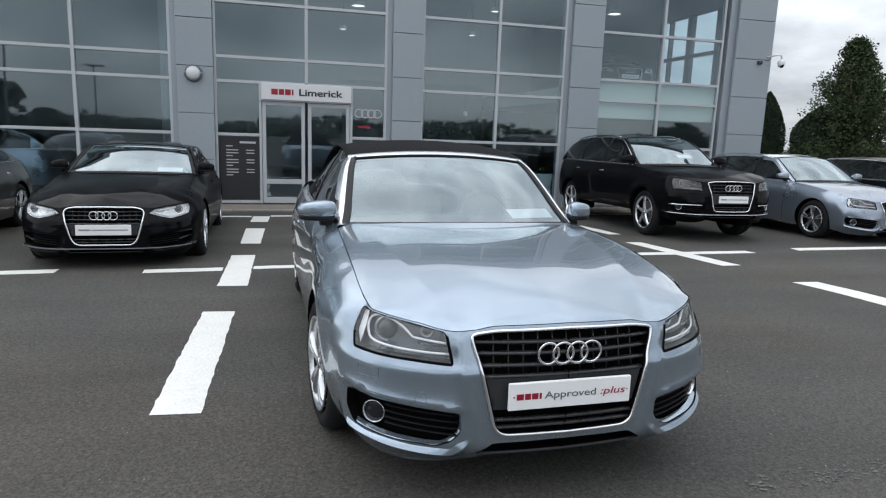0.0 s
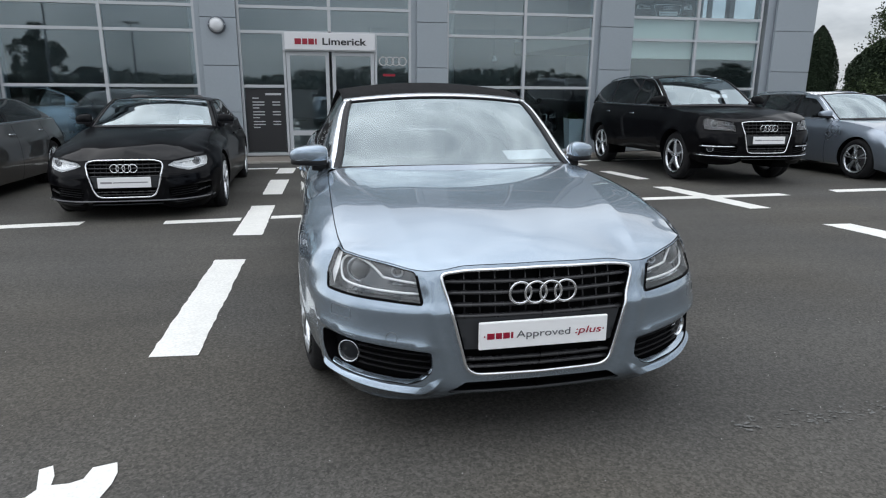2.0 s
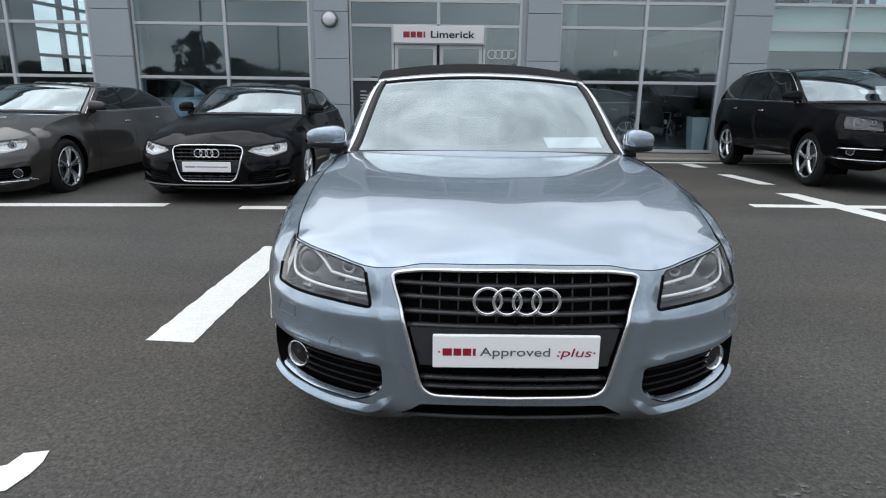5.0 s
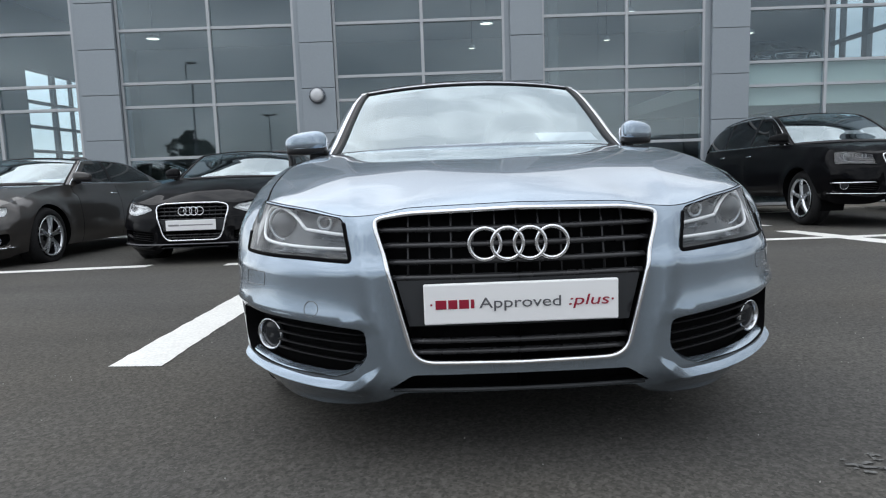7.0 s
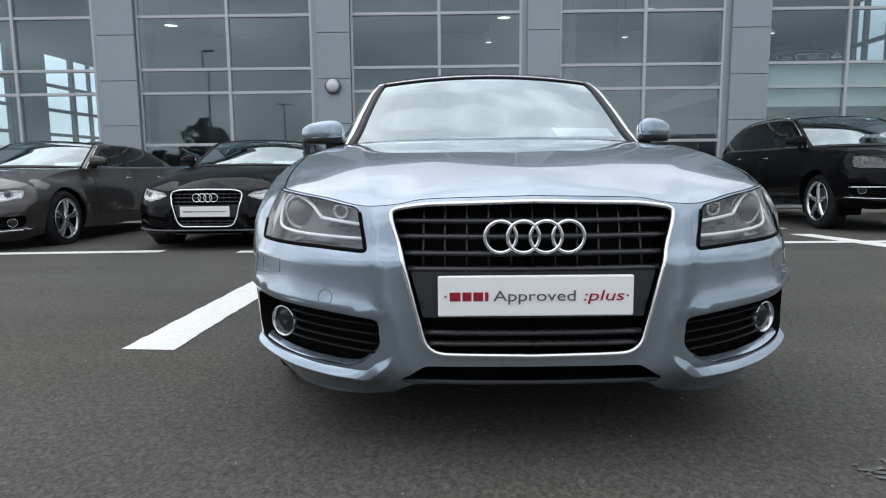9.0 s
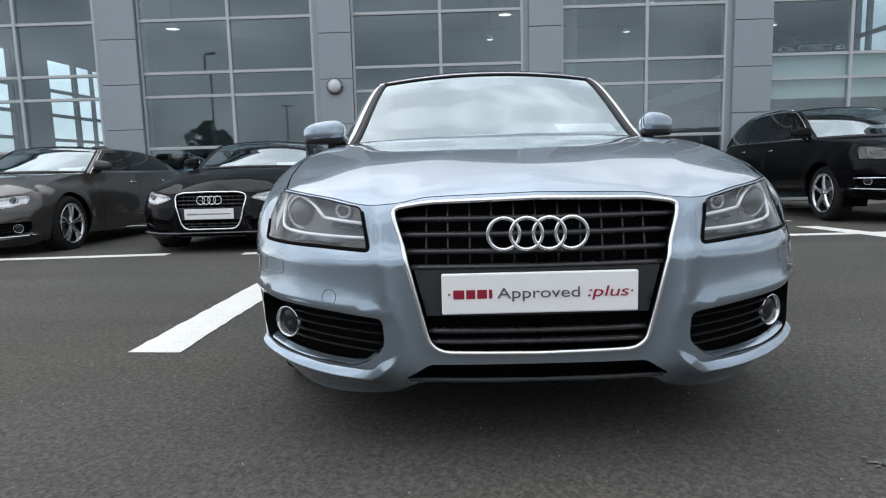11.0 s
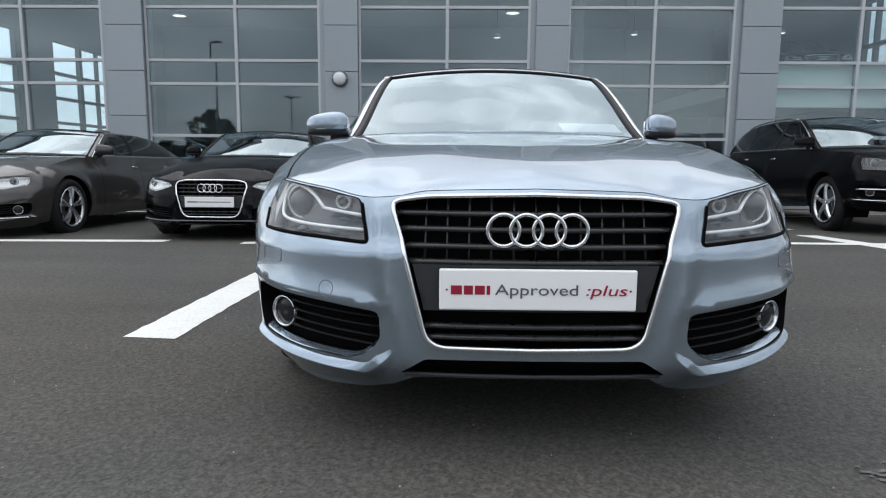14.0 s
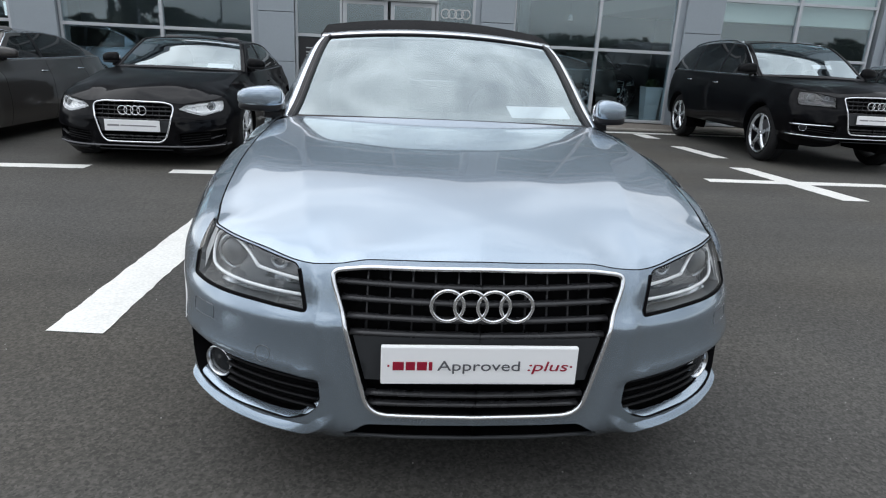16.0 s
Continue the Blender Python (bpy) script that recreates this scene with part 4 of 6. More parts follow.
def circle(s, z, r, n=40):
    a = np.linspace(0, 2 * math.pi, n, endpoint=False)
    return np.stack([s + r * np.cos(a), z + r * np.sin(a)], 1)


def plate_through(q, pts, soft=1e-5):
    """Heights of a thin bent plate that passes by the points q."""
    def kern(a, b):
        r2 = (a[:, None, 0] - b[None, :, 0]) ** 2 + (a[:, None, 1] - b[None, :, 1]) ** 2
        return 0.5 * r2 * np.log(r2 + 1e-12)
    n = len(q)
    A = np.zeros((n + 3, n + 3))
    A[:n, :n] = kern(q, q) + soft * np.eye(n)
    A[:n, n], A[:n, n + 1:] = 1, q[:, :2]
    A[n:, :n] = A[:n, n:].T
    w = np.linalg.solve(A, np.r_[q[:, 2], 0, 0, 0])
    return kern(pts, q) @ w[:n] + w[n] + pts @ w[n + 1:]


def cap(shell, s0, s1, edge_y, edge_z, mid, crease=None, step=0.04, p=2.2, gap=0.004, rear=False, fold_x=None):
    """Bonnet or boot lid: a height field that meets the top line of the flanks and rises to a middle line."""
    S = np.linspace(s0, s1, int((s1 - s0) / step * 1.4))
    T = shell.at(S, shell.top(S), -gap)
    order = np.argsort(T[:, 1])
    ty, tx, tz = T[order, 1], T[order, 0], T[order, 2]
    half = [(x, y) for x, y, _ in T]
    if rear:
        half = half[::-1]
    ex = half[-1][0]
    edge = [(ex * (1 - k / 10), edge_y(ex * (1 - k / 10))) for k in range(1, 11)]
    loop = [(max(x, 0), y) for x, y in half] + edge
    loop = [q for i, q in enumerate(loop) if i == 0 or math.hypot(q[0] - loop[i - 1][0], q[1] - loop[i - 1][1]) > 1e-4]
    if math.hypot(loop[0][0] - loop[-1][0], loop[0][1] - loop[-1][1]) < 1e-4:
        loop.pop()
    grid = None
    if fold_x:
        # a regular net, with its own rows of points along the fold
        L = np.array(loop)
        gx, gy = np.meshgrid(np.arange(step / 2, L[:, 0].max(), step), np.arange(L[:, 1].min() + step / 2, L[:, 1].max(), step))
        grid = np.stack([gx.ravel(), gy.ravel()], 1)
        grid = grid[np.abs(grid[:, 0] - fold_x(grid[:, 1])) > 0.007 + step * 0.4]
        yy = np.arange(L[:, 1].min() + step / 2, L[:, 1].max(), step * 0.8)
        grid = np.vstack([grid] + [np.stack([fold_x(yy) + o, yy], 1) for o in (-0.007, 0.0, 0.007)])
    V, F = fill(dense(np.array(loop), step), [], step, grid)
    x, y = np.abs(V[:, 0]), V[:, 1]
    xe, ze = np.maximum(np.interp(y, ty, tx), 1e-3), np.interp(y, ty, tz)
    if rear:
        mid = [q for q in mid if q[1] and q[0] < ty[-1] - 0.03] + [(ty[-1], tz[-1])]
    else:
        mid = [(ty[0], tz[0])] + [q for q in mid if q[0] > ty[0] + 0.02]
    line = lambda yy: hermite([a for a, _ in mid], [b for _, b in mid], yy)
    u = np.clip(x / xe, 0, 1)
    if rear:
        z = line(y) + (ze - line(y)) * u ** p
    else:
        # a thin bent plate through the edge and the middle line, folded along a crease, with a tight roll at the edge
        roll, reach = 0.007, 0.022
        back = edge_y(0.0)
        fold = crease or (lambda px, py: 0 * px)
        q = [(px, py, pz + roll) for px, py, pz in T[::2] if py <= edge_y(px)]
        for yy in np.linspace(ty[0] + 0.12, back + 0.02, 8):
            q.append((0.0, yy, float(line(yy))))
        for f in (0.35, 0.62, 0.85):
            for yy in (0.45, 0.75, 1.05, back + 0.05):
                xw, zw = float(np.interp(yy, ty, tx)), float(np.interp(yy, ty, tz)) + roll
                q.append((f * xw, yy, float(line(yy)) + (zw - float(line(yy))) * f ** 2.5))
        q = np.array(q)
        q[:, 2] -= fold(q[:, 0], q[:, 1])
        q = np.vstack([q, q[q[:, 0] > 1e-3] * [-1, 1, 1]])
        z = plate_through(q, np.stack([V[:, 0], y], 1), 1e-3) + fold(x, y)
        E = dense(T[:, :2], 0.01, False)
        D = np.hypot(x[:, None] - E[None, :, 0], y[:, None] - E[None, :, 1])
        d = np.min(D, axis=1)
        zE = hermite(np.r_[0, np.cumsum(np.hypot(*np.diff(T[:, :2], axis=0).T))], T[:, 2], np.r_[0, np.cumsum(np.hypot(*np.diff(E, axis=0).T))]) + roll
        z = z + (zE - plate_through(q, E, 1e-3) - fold(E[:, 0], E[:, 1]))[np.argmin(D, axis=1)] * np.exp(-(d / 0.10) ** 2)
        z = z - roll * np.exp(-(d / reach) ** 1.5)
        # the trailing edge turns up towards the screen
        deep = 0.085 * np.clip(1 - (x / (0.9 * ex)) ** 2, 0.05, 1)
        z = z + 0.34 * np.maximum(0, y - np.array([edge_y(v) for v in x]) + deep) ** 1.15
    return surface(np.stack([V[:, 0], y, z], 1), F, both=True)


def wheel(car, x, y, z, R, width, side, spokes, style, steer=0.0):
    """Hub with tyre, rim and spokes as parts under it; side is the flank it faces."""
    base = pose(x, y, z, 0, 0, steer)
    rr = R * 0.70
    w2 = width / 2
    hub = part("wheel", lathe([(0, -0.02), (0.155, -0.02), (0.16, 0.0), (0.155, 0.02), (0, 0.02)], "x", 24, m=base), M_SATIN, car, "alloy wheel with black tyre", True)
    prof = [(rr, -w2 * 0.8), (rr + 0.02, -w2 * 0.95), (R - 0.05, -w2), (R - 0.018, -w2 * 0.9), (R, -w2 * 0.6), (R, -0.012), (R - 0.007, -0.008), (R - 0.007, 0.008), (R, 0.012), (R, w2 * 0.6), (R - 0.018, w2 * 0.9), (R - 0.05, w2), (rr + 0.02, w2 * 0.95), (rr, w2 * 0.8)]
    part("tyre", lathe(prof, "x", 48, m=base, capped=False), M_TYRE, hub, "black rubber tyre", True)
    f = side * (w2 * 0.96)
    rim = [(rr, f), (rr + 0.006, f + side * 0.006), (rr - 0.006, f + side * 0.008), (rr - 0.018, f - side * 0.006), (rr - 0.022, f - side * 0.016)]
    part("rim", lathe(rim, "x", 48, m=base, capped=False), M_ALLOY, hub, "", True)
    part("barrel", lathe([(rr - 0.022, f - side * 0.016), (rr - 0.03, f - side * 0.14), (rr, -f)], "x", 40, m=base, capped=False), M_PLASTIC, hub, "dark inner barrel of the rim", True)
    part("brake_disc", lathe([(0.06, f - side * 0.075), (rr * 0.72, f - side * 0.075), (rr * 0.72, f - side * 0.095), (0.06, f - side * 0.095)], "x", 40, m=base, capped=False), M_DARK_TRIM, hub, "grey steel brake disc")
    for k in range(spokes):
        a = 2 * math.pi * k / spokes + 0.3
        bm = bmesh.new()
        pairs = (-0.17, 0.17) if style == "double" else (0.0,)
        wide = 0.030 if style == "double" else 0.062
        for da in pairs:
            rows = []
            for r, ww, dx in ((0.035, 1.15, 0.0), (rr * 0.45, 0.8, 0.012), (rr * 0.8, 0.85, 0.012), (rr - 0.012, 1.25, 0.0)):
                ang = a + da * (0.55 + 0.45 * r / rr)
                c, s = math.cos(ang), math.sin(ang)
                xo = f - side * 0.012 + side * dx
                q = []
                for wk, xk in ((-1, -0.014), (-0.55, 0.010), (0.55, 0.010), (1, -0.014)):
                    ww2 = wide * ww * wk * 0.5
                    q.append(base @ Vector((xo + side * xk, r * c - ww2 * s, r * s + ww2 * c)))
                rows.append(q)
            sheet(rows, bm)
        thick(bm, 0.012)
        part("spoke", bm, M_ALLOY, hub, "", False)
    part("hub_cap", lathe([(0, f + side * 0.002), (0.028, f), (0.034, f - side * 0.008), (0.036, f - side * 0.03)], "x", 20, m=base), M_SATIN, hub, "", True)
    return hub

# ---- cars ----
def cabrio_spec():
    return dict(
        plan=CABRIO_PLAN, profiles=CABRIO_PROFILES, top=CABRIO_TOP, bottom=CABRIO_BOTTOM, length=4.62, kz=1.0, ks=1.0,
        grille=[(-0.05, 0.727), (0.30, 0.718), (0.395, 0.705), (0.395, 0.68), (0.36, 0.585), (0.315, 0.405), (0.298, 0.335), (0.262, 0.309), (-0.05, 0.305)],
        head=[(0.468, 0.588), (0.482, 0.640), (0.500, 0.706), (0.65, 0.731), (0.80, 0.746), (0.945, 0.756), (0.945, 0.67), (0.91, 0.608), (0.62, 0.598)],
        fog=[(0.43, 0.402), (0.58, 0.420), (0.72, 0.430), (0.93, 0.438), (0.935, 0.36), (0.885, 0.300), (0.69, 0.273), (0.52, 0.261), (0.465, 0.28), (0.425, 0.321)],
        slot=[(-0.05, 0.272), (0.30, 0.272), (0.375, 0.225), (-0.05, 0.222)],
        wheels=(0.90, 3.65), hub_z=0.325, radius=0.325, width=0.245, arch=0.362, spokes=5, style="double",
        edge=lambda x: 1.33 + 0.16 * (x / 0.72) ** 2, cowl_s=2.02,
        hood_mid=[(0.02, 0.742), (0.08, 0.766), (0.18, 0.800), (0.35, 0.842), (0.6, 0.882), (0.9, 0.912), (1.15, 0.929), (1.34, 0.938), (1.6, 0.95)],
        deck_s=4.95, deck_edge=lambda x: 3.72 - 0.05 * (x / 0.7) ** 2, deck_mid=[(3.6, 0.99), (4.0, 1.0), (4.4, 0.995), (4.56, 0.97)],
        rail=[(0.745, 1.50, 0.915, -0.17, 0.02), (0.715, 1.62, 0.99, -0.15, 0.025), (0.68, 1.80, 1.115, -0.12, 0.03), (0.645, 1.97, 1.225, -0.09, 0.035), (0.615, 2.08, 1.280, -0.07, 0.04), (0.60, 2.25, 1.306, -0.03, 0.045), (0.60, 2.6, 1.325, 0.0, 0.05), (0.60, 2.95, 1.295, 0.02, 0.05), (0.62, 3.25, 1.20, 0.06, 0.05), (0.65, 3.52, 1.06, 0.08, 0.03), (0.66, 3.70, 0.96, 0.03, 0.01)],
        screen=(0, 4), roof=(4, 7), rear=(7, 10), glass_u=0.94, cpost=3.05, bposts=[2.62], doors=[(1.50, 2.72)],
        mirror=(0.855, 1.58, 0.993), brim=[(0.82, 0.725), (0.88, 0.742), (1.0, 0.756), (1.15, 0.763), (1.4, 0.766), (1.7, 0.764), (2.02, 0.757), (2.4, 0.75)], belt_in=0.05, seats=(2.25, 0.62), dash=(1.5, 0.90))


def scaled_spec(L, W, kz, wheels, R, cowl, rail, idx, doors, cpost, bposts, belt, belt_in=0.055, lift=0.0, arch=None, spokes=5, style="double", head=None, grille=None, hood_rise=None):
    """Another car of the same family: the nose is kept, flanks and cabin take their own lengths and heights."""
    kx = W / 1.85
    base = cabrio_spec()
    ylen = L / 4.62
    plan = [(x * kx, y * (1.0 if y < 1 else 1 + (ylen - 1) * min(1, (y - 1) / 2.5))) for x, y in CABRIO_PLAN]

    def zz(z):
        return z * kz + lift
    prof = [(s * kx if s < 1.5 else s * ylen, [(zz(z), d) for z, d in p]) for s, p in CABRIO_PROFILES]
    for s, p in prof:
        p[-1] = (max(p[-1][0], belt + 0.15), p[-1][1])
    top = [(s * kx, zz(z)) for s, z in CABRIO_TOP if s < 1.2]
    s_tail = top[-1][0]
    top += [(1.55 * kx, zz(0.84) * 0.4 + belt * 0.6 - 0.03), (2.0, belt - 0.02), (2.5, belt), (3.4, belt + 0.01), (4.6, belt + 0.03), (6.6, belt + 0.05)]
    sc = [(s * kx, zz(z)) for s, z in CABRIO_BOTTOM]
    f = lambda loop: [(s * kx, zz(z)) for s, z in loop]
    cy, ch = cowl
    h0, h1 = zz(0.742), ch
    mid = [(0.02, h0), (0.10, h0 + 0.22 * (h1 - h0)), (0.25, h0 + 0.45 * (h1 - h0)), (0.5, h0 + 0.68 * (h1 - h0)), (0.9, h0 + 0.88 * (h1 - h0)), (cy, h1), (cy + 0.4, h1 + 0.01)]
    return dict(
        plan=plan, profiles=prof, top=top, bottom=sc, length=L, kz=kz, ks=kx, lift=lift,
        grille=f(grille or base["grille"]), head=f(head or base["head"]), fog=f(base["fog"]), slot=f(base["slot"]),
        wheels=wheels, hub_z=R, radius=R, width=0.25, arch=arch or R + 0.04, spokes=spokes, style=style,
        edge=lambda x: cy + 0.16 * (x / 0.72) ** 2, cowl_s=None, hood_mid=mid, deck_s=None,
        deck_edge=lambda x: rail[-1][1] - 0.02, deck_mid=[(rail[-1][1] - 0.1, rail[-1][2] + 0.02), ((rail[-1][1] + L) / 2, rail[-1][2] + 0.03), (L - 0.05, belt + 0.05)],
        rail=rail, screen=idx[0], roof=idx[1], rear=idx[2], glass_u=0.95, cpost=cpost, bposts=bposts, doors=doors,
        mirror=(W / 2 - 0.06, cy + 0.28, belt + 0.09), belt_in=belt_in, seats=(cy + 0.95, belt - 0.30), dash=(cy + 0.2, belt - 0.05))


def plate_text(plate, w, y, z, detailed):
    """Dealer plate: a red name block, then dark and red words; bars where they cannot be read."""
    x0 = -w / 2
    if not detailed:
        part("print_bar", box(x0 + 0.03, x0 + 0.14, y - 0.0015, y, z - 0.010, z + 0.008), M_BAR, plate, "red-grey printed bar")
        part("print_bar", box(x0 + 0.15, x0 + 0.49, y - 0.0015, y, z - 0.007, z + 0.005), M_BAR, plate, "grey printed bar")
        return
    k = w / 0.52
    zb = z - 0.014
    for a, b, h in ((0.031, 0.060, 0.024), (0.065, 0.089, 0.024), (0.094, 0.120, 0.024), (0.125, 0.134, 0.024)):
        part("name_block", box(x0 + a * k, x0 + b * k, y - 0.0015, y + 0.001, zb, zb + h, 0.0006), M_PLATE_RED, plate, "plain dark red block")
    t = lettering("Approved", 0.0405, 0.0006, M_GREYTXT, plate, Matrix.Translation((x0 + 0.147 * k, y - 0.0012, zb)) @ UPRIGHT, "word_approved")
    t.scale.x = 0.218 / max(t.dimensions.x, 1e-3)
    t = lettering(":plus", 0.0405, 0.0006, M_PLATE_RED, plate, Matrix.Translation((x0 + 0.383 * k, y - 0.0012, zb)) @ UPRIGHT, "word_plus", shear=0.18)
    t.scale.x = 0.108 / max(t.dimensions.x, 1e-3)
    for a in (0.020, 0.503):
        part("dot", box(x0 + a * k - 0.0025, x0 + a * k + 0.0025, y - 0.0015, y + 0.001, z - 0.004, z + 0.001), M_PLATE_RED, plate, "small red dot")


def build_car(sp, paint, name, label, where, detail=2, roof_mat=None, pillar=None, chrome_trim=True, glass=None, fine=0.03, bright_lamps=False, rings=True, round_fog=True, lip=None, bumper_strips=False, housing=None):
    car = empty(name, label, "car")
    sh = Shell(sp["plan"], sp["profiles"], sp["top"], sp["bottom"])
    ks, kz = sp["ks"], sp["kz"]
    lift = sp.get("lift", 0)
    sh.ridge = (ks, kz, lift)
    zf = lambda z: z * kz + lift
    send = sh.length - 1e-4
    hz, ar = sp["hub_z"], sp["arch"]
    sw = [sh.s_at_y(y) for y in sp["wheels"]]
    sh.flare = [(s, hz, ar + 0.02, 0.012) for s in sw]
    if "brim" in sp:
        sh.set_brim(sp["brim"])
    arches = [circle(s, hz, ar) for s in sw]
    grille, head, fog, slot = [dense(rounded(sp[k], r), 0.02) for k, r in (("grille", 0.03), ("head", 0.018), ("fog", 0.02), ("slot", 0.012))]
    cuts = [grille, head, fog, slot] + arches
    # flanks: nose, doors, rear quarters, with shut lines between them
    spans = [sh.s_at_y(a) for a, b in sp["doors"]] + [sh.s_at_y(sp["doors"][-1][1])]
    gap = 0.0035

    def domain(a, b):
        n = max(6, int((b - a) / 0.03))
        S = np.linspace(a, b, n)
        return np.vstack([np.stack([S, sh.bottom(S)], 1), dense(np.array([(b, sh.bottom(b)), (b, sh.top(b))], float), 0.05, False)[1:-1], np.stack([S[::-1], sh.top(S[::-1])], 1), dense(np.array([(a, sh.top(a)), (a, sh.bottom(a))], float), 0.05, False)[1:-1]])
    g = half_grid(sh, fine, send)
    part("body_front", skin(sh, domain(0, spans[0] - gap), cuts, fine, both=True, grid=g), paint, car, "", True)
    part("body_rear", skin(sh, domain(spans[-1] + gap, send), arches, fine, both=True, grid=g), paint, car, "", True)
    for a, b in zip(spans, spans[1:]):
        for side in (1, -1):
            door = part("door", skin(sh, domain(a + gap, b - gap), arches, fine, side=side, grid=g), paint, car, "", True)
            sm = b - 0.22
            zt = float(sh.top(sm)) - 0.13
            P = sh.at(np.linspace(sm, sm + 0.16, 5), np.full(5, zt), 0.016) * [side, 1, 1]
            part("door_handle", tube([tuple(p) for p in P], 0.011, n=8), M_CHROME if chrome_trim and detail < 2 else paint, door, "", True)
    for s in spans:
        for side in (1, -1):
            part("door_seal", skin(sh, dense(np.array([(s - 0.03, sh.bottom(s)), (s + 0.03, sh.bottom(s)), (s + 0.03, sh.top(s) - 0.01), (s - 0.03, sh.top(s) - 0.01)], float), 0.05), arches, 0.06, off=-0.008, side=side), M_VOID, car, "black door seal")
    # wheel wells and floor
    for s, y in zip(sw, sp["wheels"]):
        for side in (1, -1):
            a = np.linspace(-0.42, math.pi + 0.42, 22)
            loop = np.stack([s + ar * np.cos(a), hz + ar * np.sin(a)], 1)
            A = sh.at(loop[:, 0], loop[:, 1])
            rows = [[(side * p[0], p[1], p[2]) for p in A], [(side * (p[0] - 0.02), p[1], p[2]) for p in A], [(side * 0.56, p[1], p[2]) for p in A]]
            bm = sheet(rows)
            bm.verts.ensure_lookup_table()
            n = len(A)
            bm.faces.new([bm.verts[2 * n + i] for i in range(n)])
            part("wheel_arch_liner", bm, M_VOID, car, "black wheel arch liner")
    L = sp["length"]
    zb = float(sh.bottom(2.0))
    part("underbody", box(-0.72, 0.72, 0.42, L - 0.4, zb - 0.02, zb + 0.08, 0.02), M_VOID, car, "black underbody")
    # plain black box added to fill the nose
    part("nose_filler", box(-0.55, 0.55, 0.20, 0.5, zb - 0.02, zf(0.62), 0.02), M_VOID, car, "black filler box in the nose behind the grille")
    # bonnet, boot lid
    cs = sp["cowl_s"] or sh.s_at_y(sp["edge"](0.72) + 0.05)

    def fold_x(y):
        return (0.43 + 0.20 * np.clip((y - 0.05) / 1.3, 0, 1) ** 0.8) * ks

    def crease(x, y):
        """Fold from the screen's corner to the grille's corner; the flank of the bonnet falls away outside it."""
        v = x - fold_x(y)
        return -0.5 * np.clip(0.20 - 0.08 * y, 0.09, 0.20) * (v + np.sqrt(v * v + 0.004 ** 2))
    hood = part("bonnet", cap(sh, 0, cs, sp["edge"], None, sp["hood_mid"], crease, step=fine * 0.9, fold_x=fold_x), paint, car, "", True)
    ds = sp["deck_s"] or sh.s_at_y(sp["rail"][-1][1] - 0.02)
    part("boot_lid", cap(sh, ds, send, sp["deck_edge"], None, sp["deck_mid"], None, step=0.05, rear=True), paint, car, "", True)
    # cabin shell
    R = spline(sp["rail"], 8)
    idx = lambda k: k * 8
    us = np.linspace(-1, 1, 25)

    def cross(p, u, out=0.0):
        x, y, z, dy, dz = p
        b = 1 - u * u
        return (u * x + math.copysign(out, u) * 0.5, y + dy * b, z + dz * b + out)
    k0, k1 = idx(sp["screen"][0]), idx(sp["screen"][1])
    gu = sp["glass_u"]
    part("windscreen", sheet([[cross(R[k], u * gu) for u in us] for k in range(k0, k1 + 1)]), M_SCREEN, car, "clear curved windscreen", True).visible_shadow = False
    pm = pillar or paint
    pu = 0.972 if pillar else gu
    for side in (1, -1):
        bm = sheet([[cross(R[k], side * u, o) for u, o in ((pu - 0.004, 0.002), (pu + 0.004, 0.005), (0.992, 0.006), (1.012, -0.004), (1.03, -0.03), (1.034, -0.05))] for k in range(k0, k1 + 4)])
        part("windscreen_pillar", bm, pm, car, "bright silver windscreen pillar" if pillar else "", True)
        if pillar:
            part("screen_border", sheet([[cross(R[k], side * u, 0.004) for u in (gu - 0.004, 0.948, pu)] for k in range(k0, k1 + 2)]), M_PLASTIC, car, "black border of the windscreen", True)
        part("screen_seal", tube([cross(R[k], side * (gu - 0.014), 0.004) for k in range(k0, k1 + 1)], 0.010, n=6), M_PLASTIC, car, "black rubber screen seal", True)
    part("screen_lower_border", sheet([[cross(R[k], u * gu, 0.003) for u in us] for k in (k0, k0 + 1, k0 + 2)]), M_PLASTIC, car, "black lower border of the windscreen", True)
    part("screen_header_seal", tube([cross(R[k1 - 1], u * gu, 0.003) for u in us], 0.008, n=6), M_PLASTIC, car, "black rubber screen seal", True)
    r0, r1 = idx(sp["roof"][0]), idx(sp["roof"][1])
    if roof_mat:
        part("screen_header", sheet([[cross(R[k], u, o) for u in us] for k, o in ((k1, 0.001), (k1 + 1, 0.008), (k1 + 3, 0.011), (k1 + 4, 0.005))]), pm, car, "bright silver screen header bar", True)
        part("soft_top", thick(sheet([[cross(R[k], u * 1.02, 0.006 + 0.028 * min(1, (k - r0 - 2) / 14)) for u in us] for k in range(r0 + 2, len(R))]), 0.006), roof_mat, car, "black fabric soft top, closed", True)
    else:
        part("roof", sheet([[cross(R[k], u) for u in us] for k in range(r0, r1 + 1)]), paint, car, "", True)
        part("rear_window", sheet([[cross(R[k], u * 0.92) for u in us] for k in range(r1, len(R))]), M_SIDEGLASS, car, "rear window glass", True)
        for side in (1, -1):
            part("rear_pillar", sheet([[cross(R[k], side * u) for u in (0.91, 0.96, 1.0)] for k in range(r1, len(R))]), paint, car, "", True)
    # side windows between the rail and the waist
    ks_ = [k for k in range(len(R)) if R[k][2] > float(sh.top(sh.s_at_y(R[k][1]))) - 0.02]

    def waist(y, inn):
        s = sh.s_at_y(y)
        p = sh.at(s, sh.top(s))[0]
        return np.array([p[0] - inn, y, p[2] + (0.012 if inn else 0)])
    glass = glass or M_SIDEGLASS
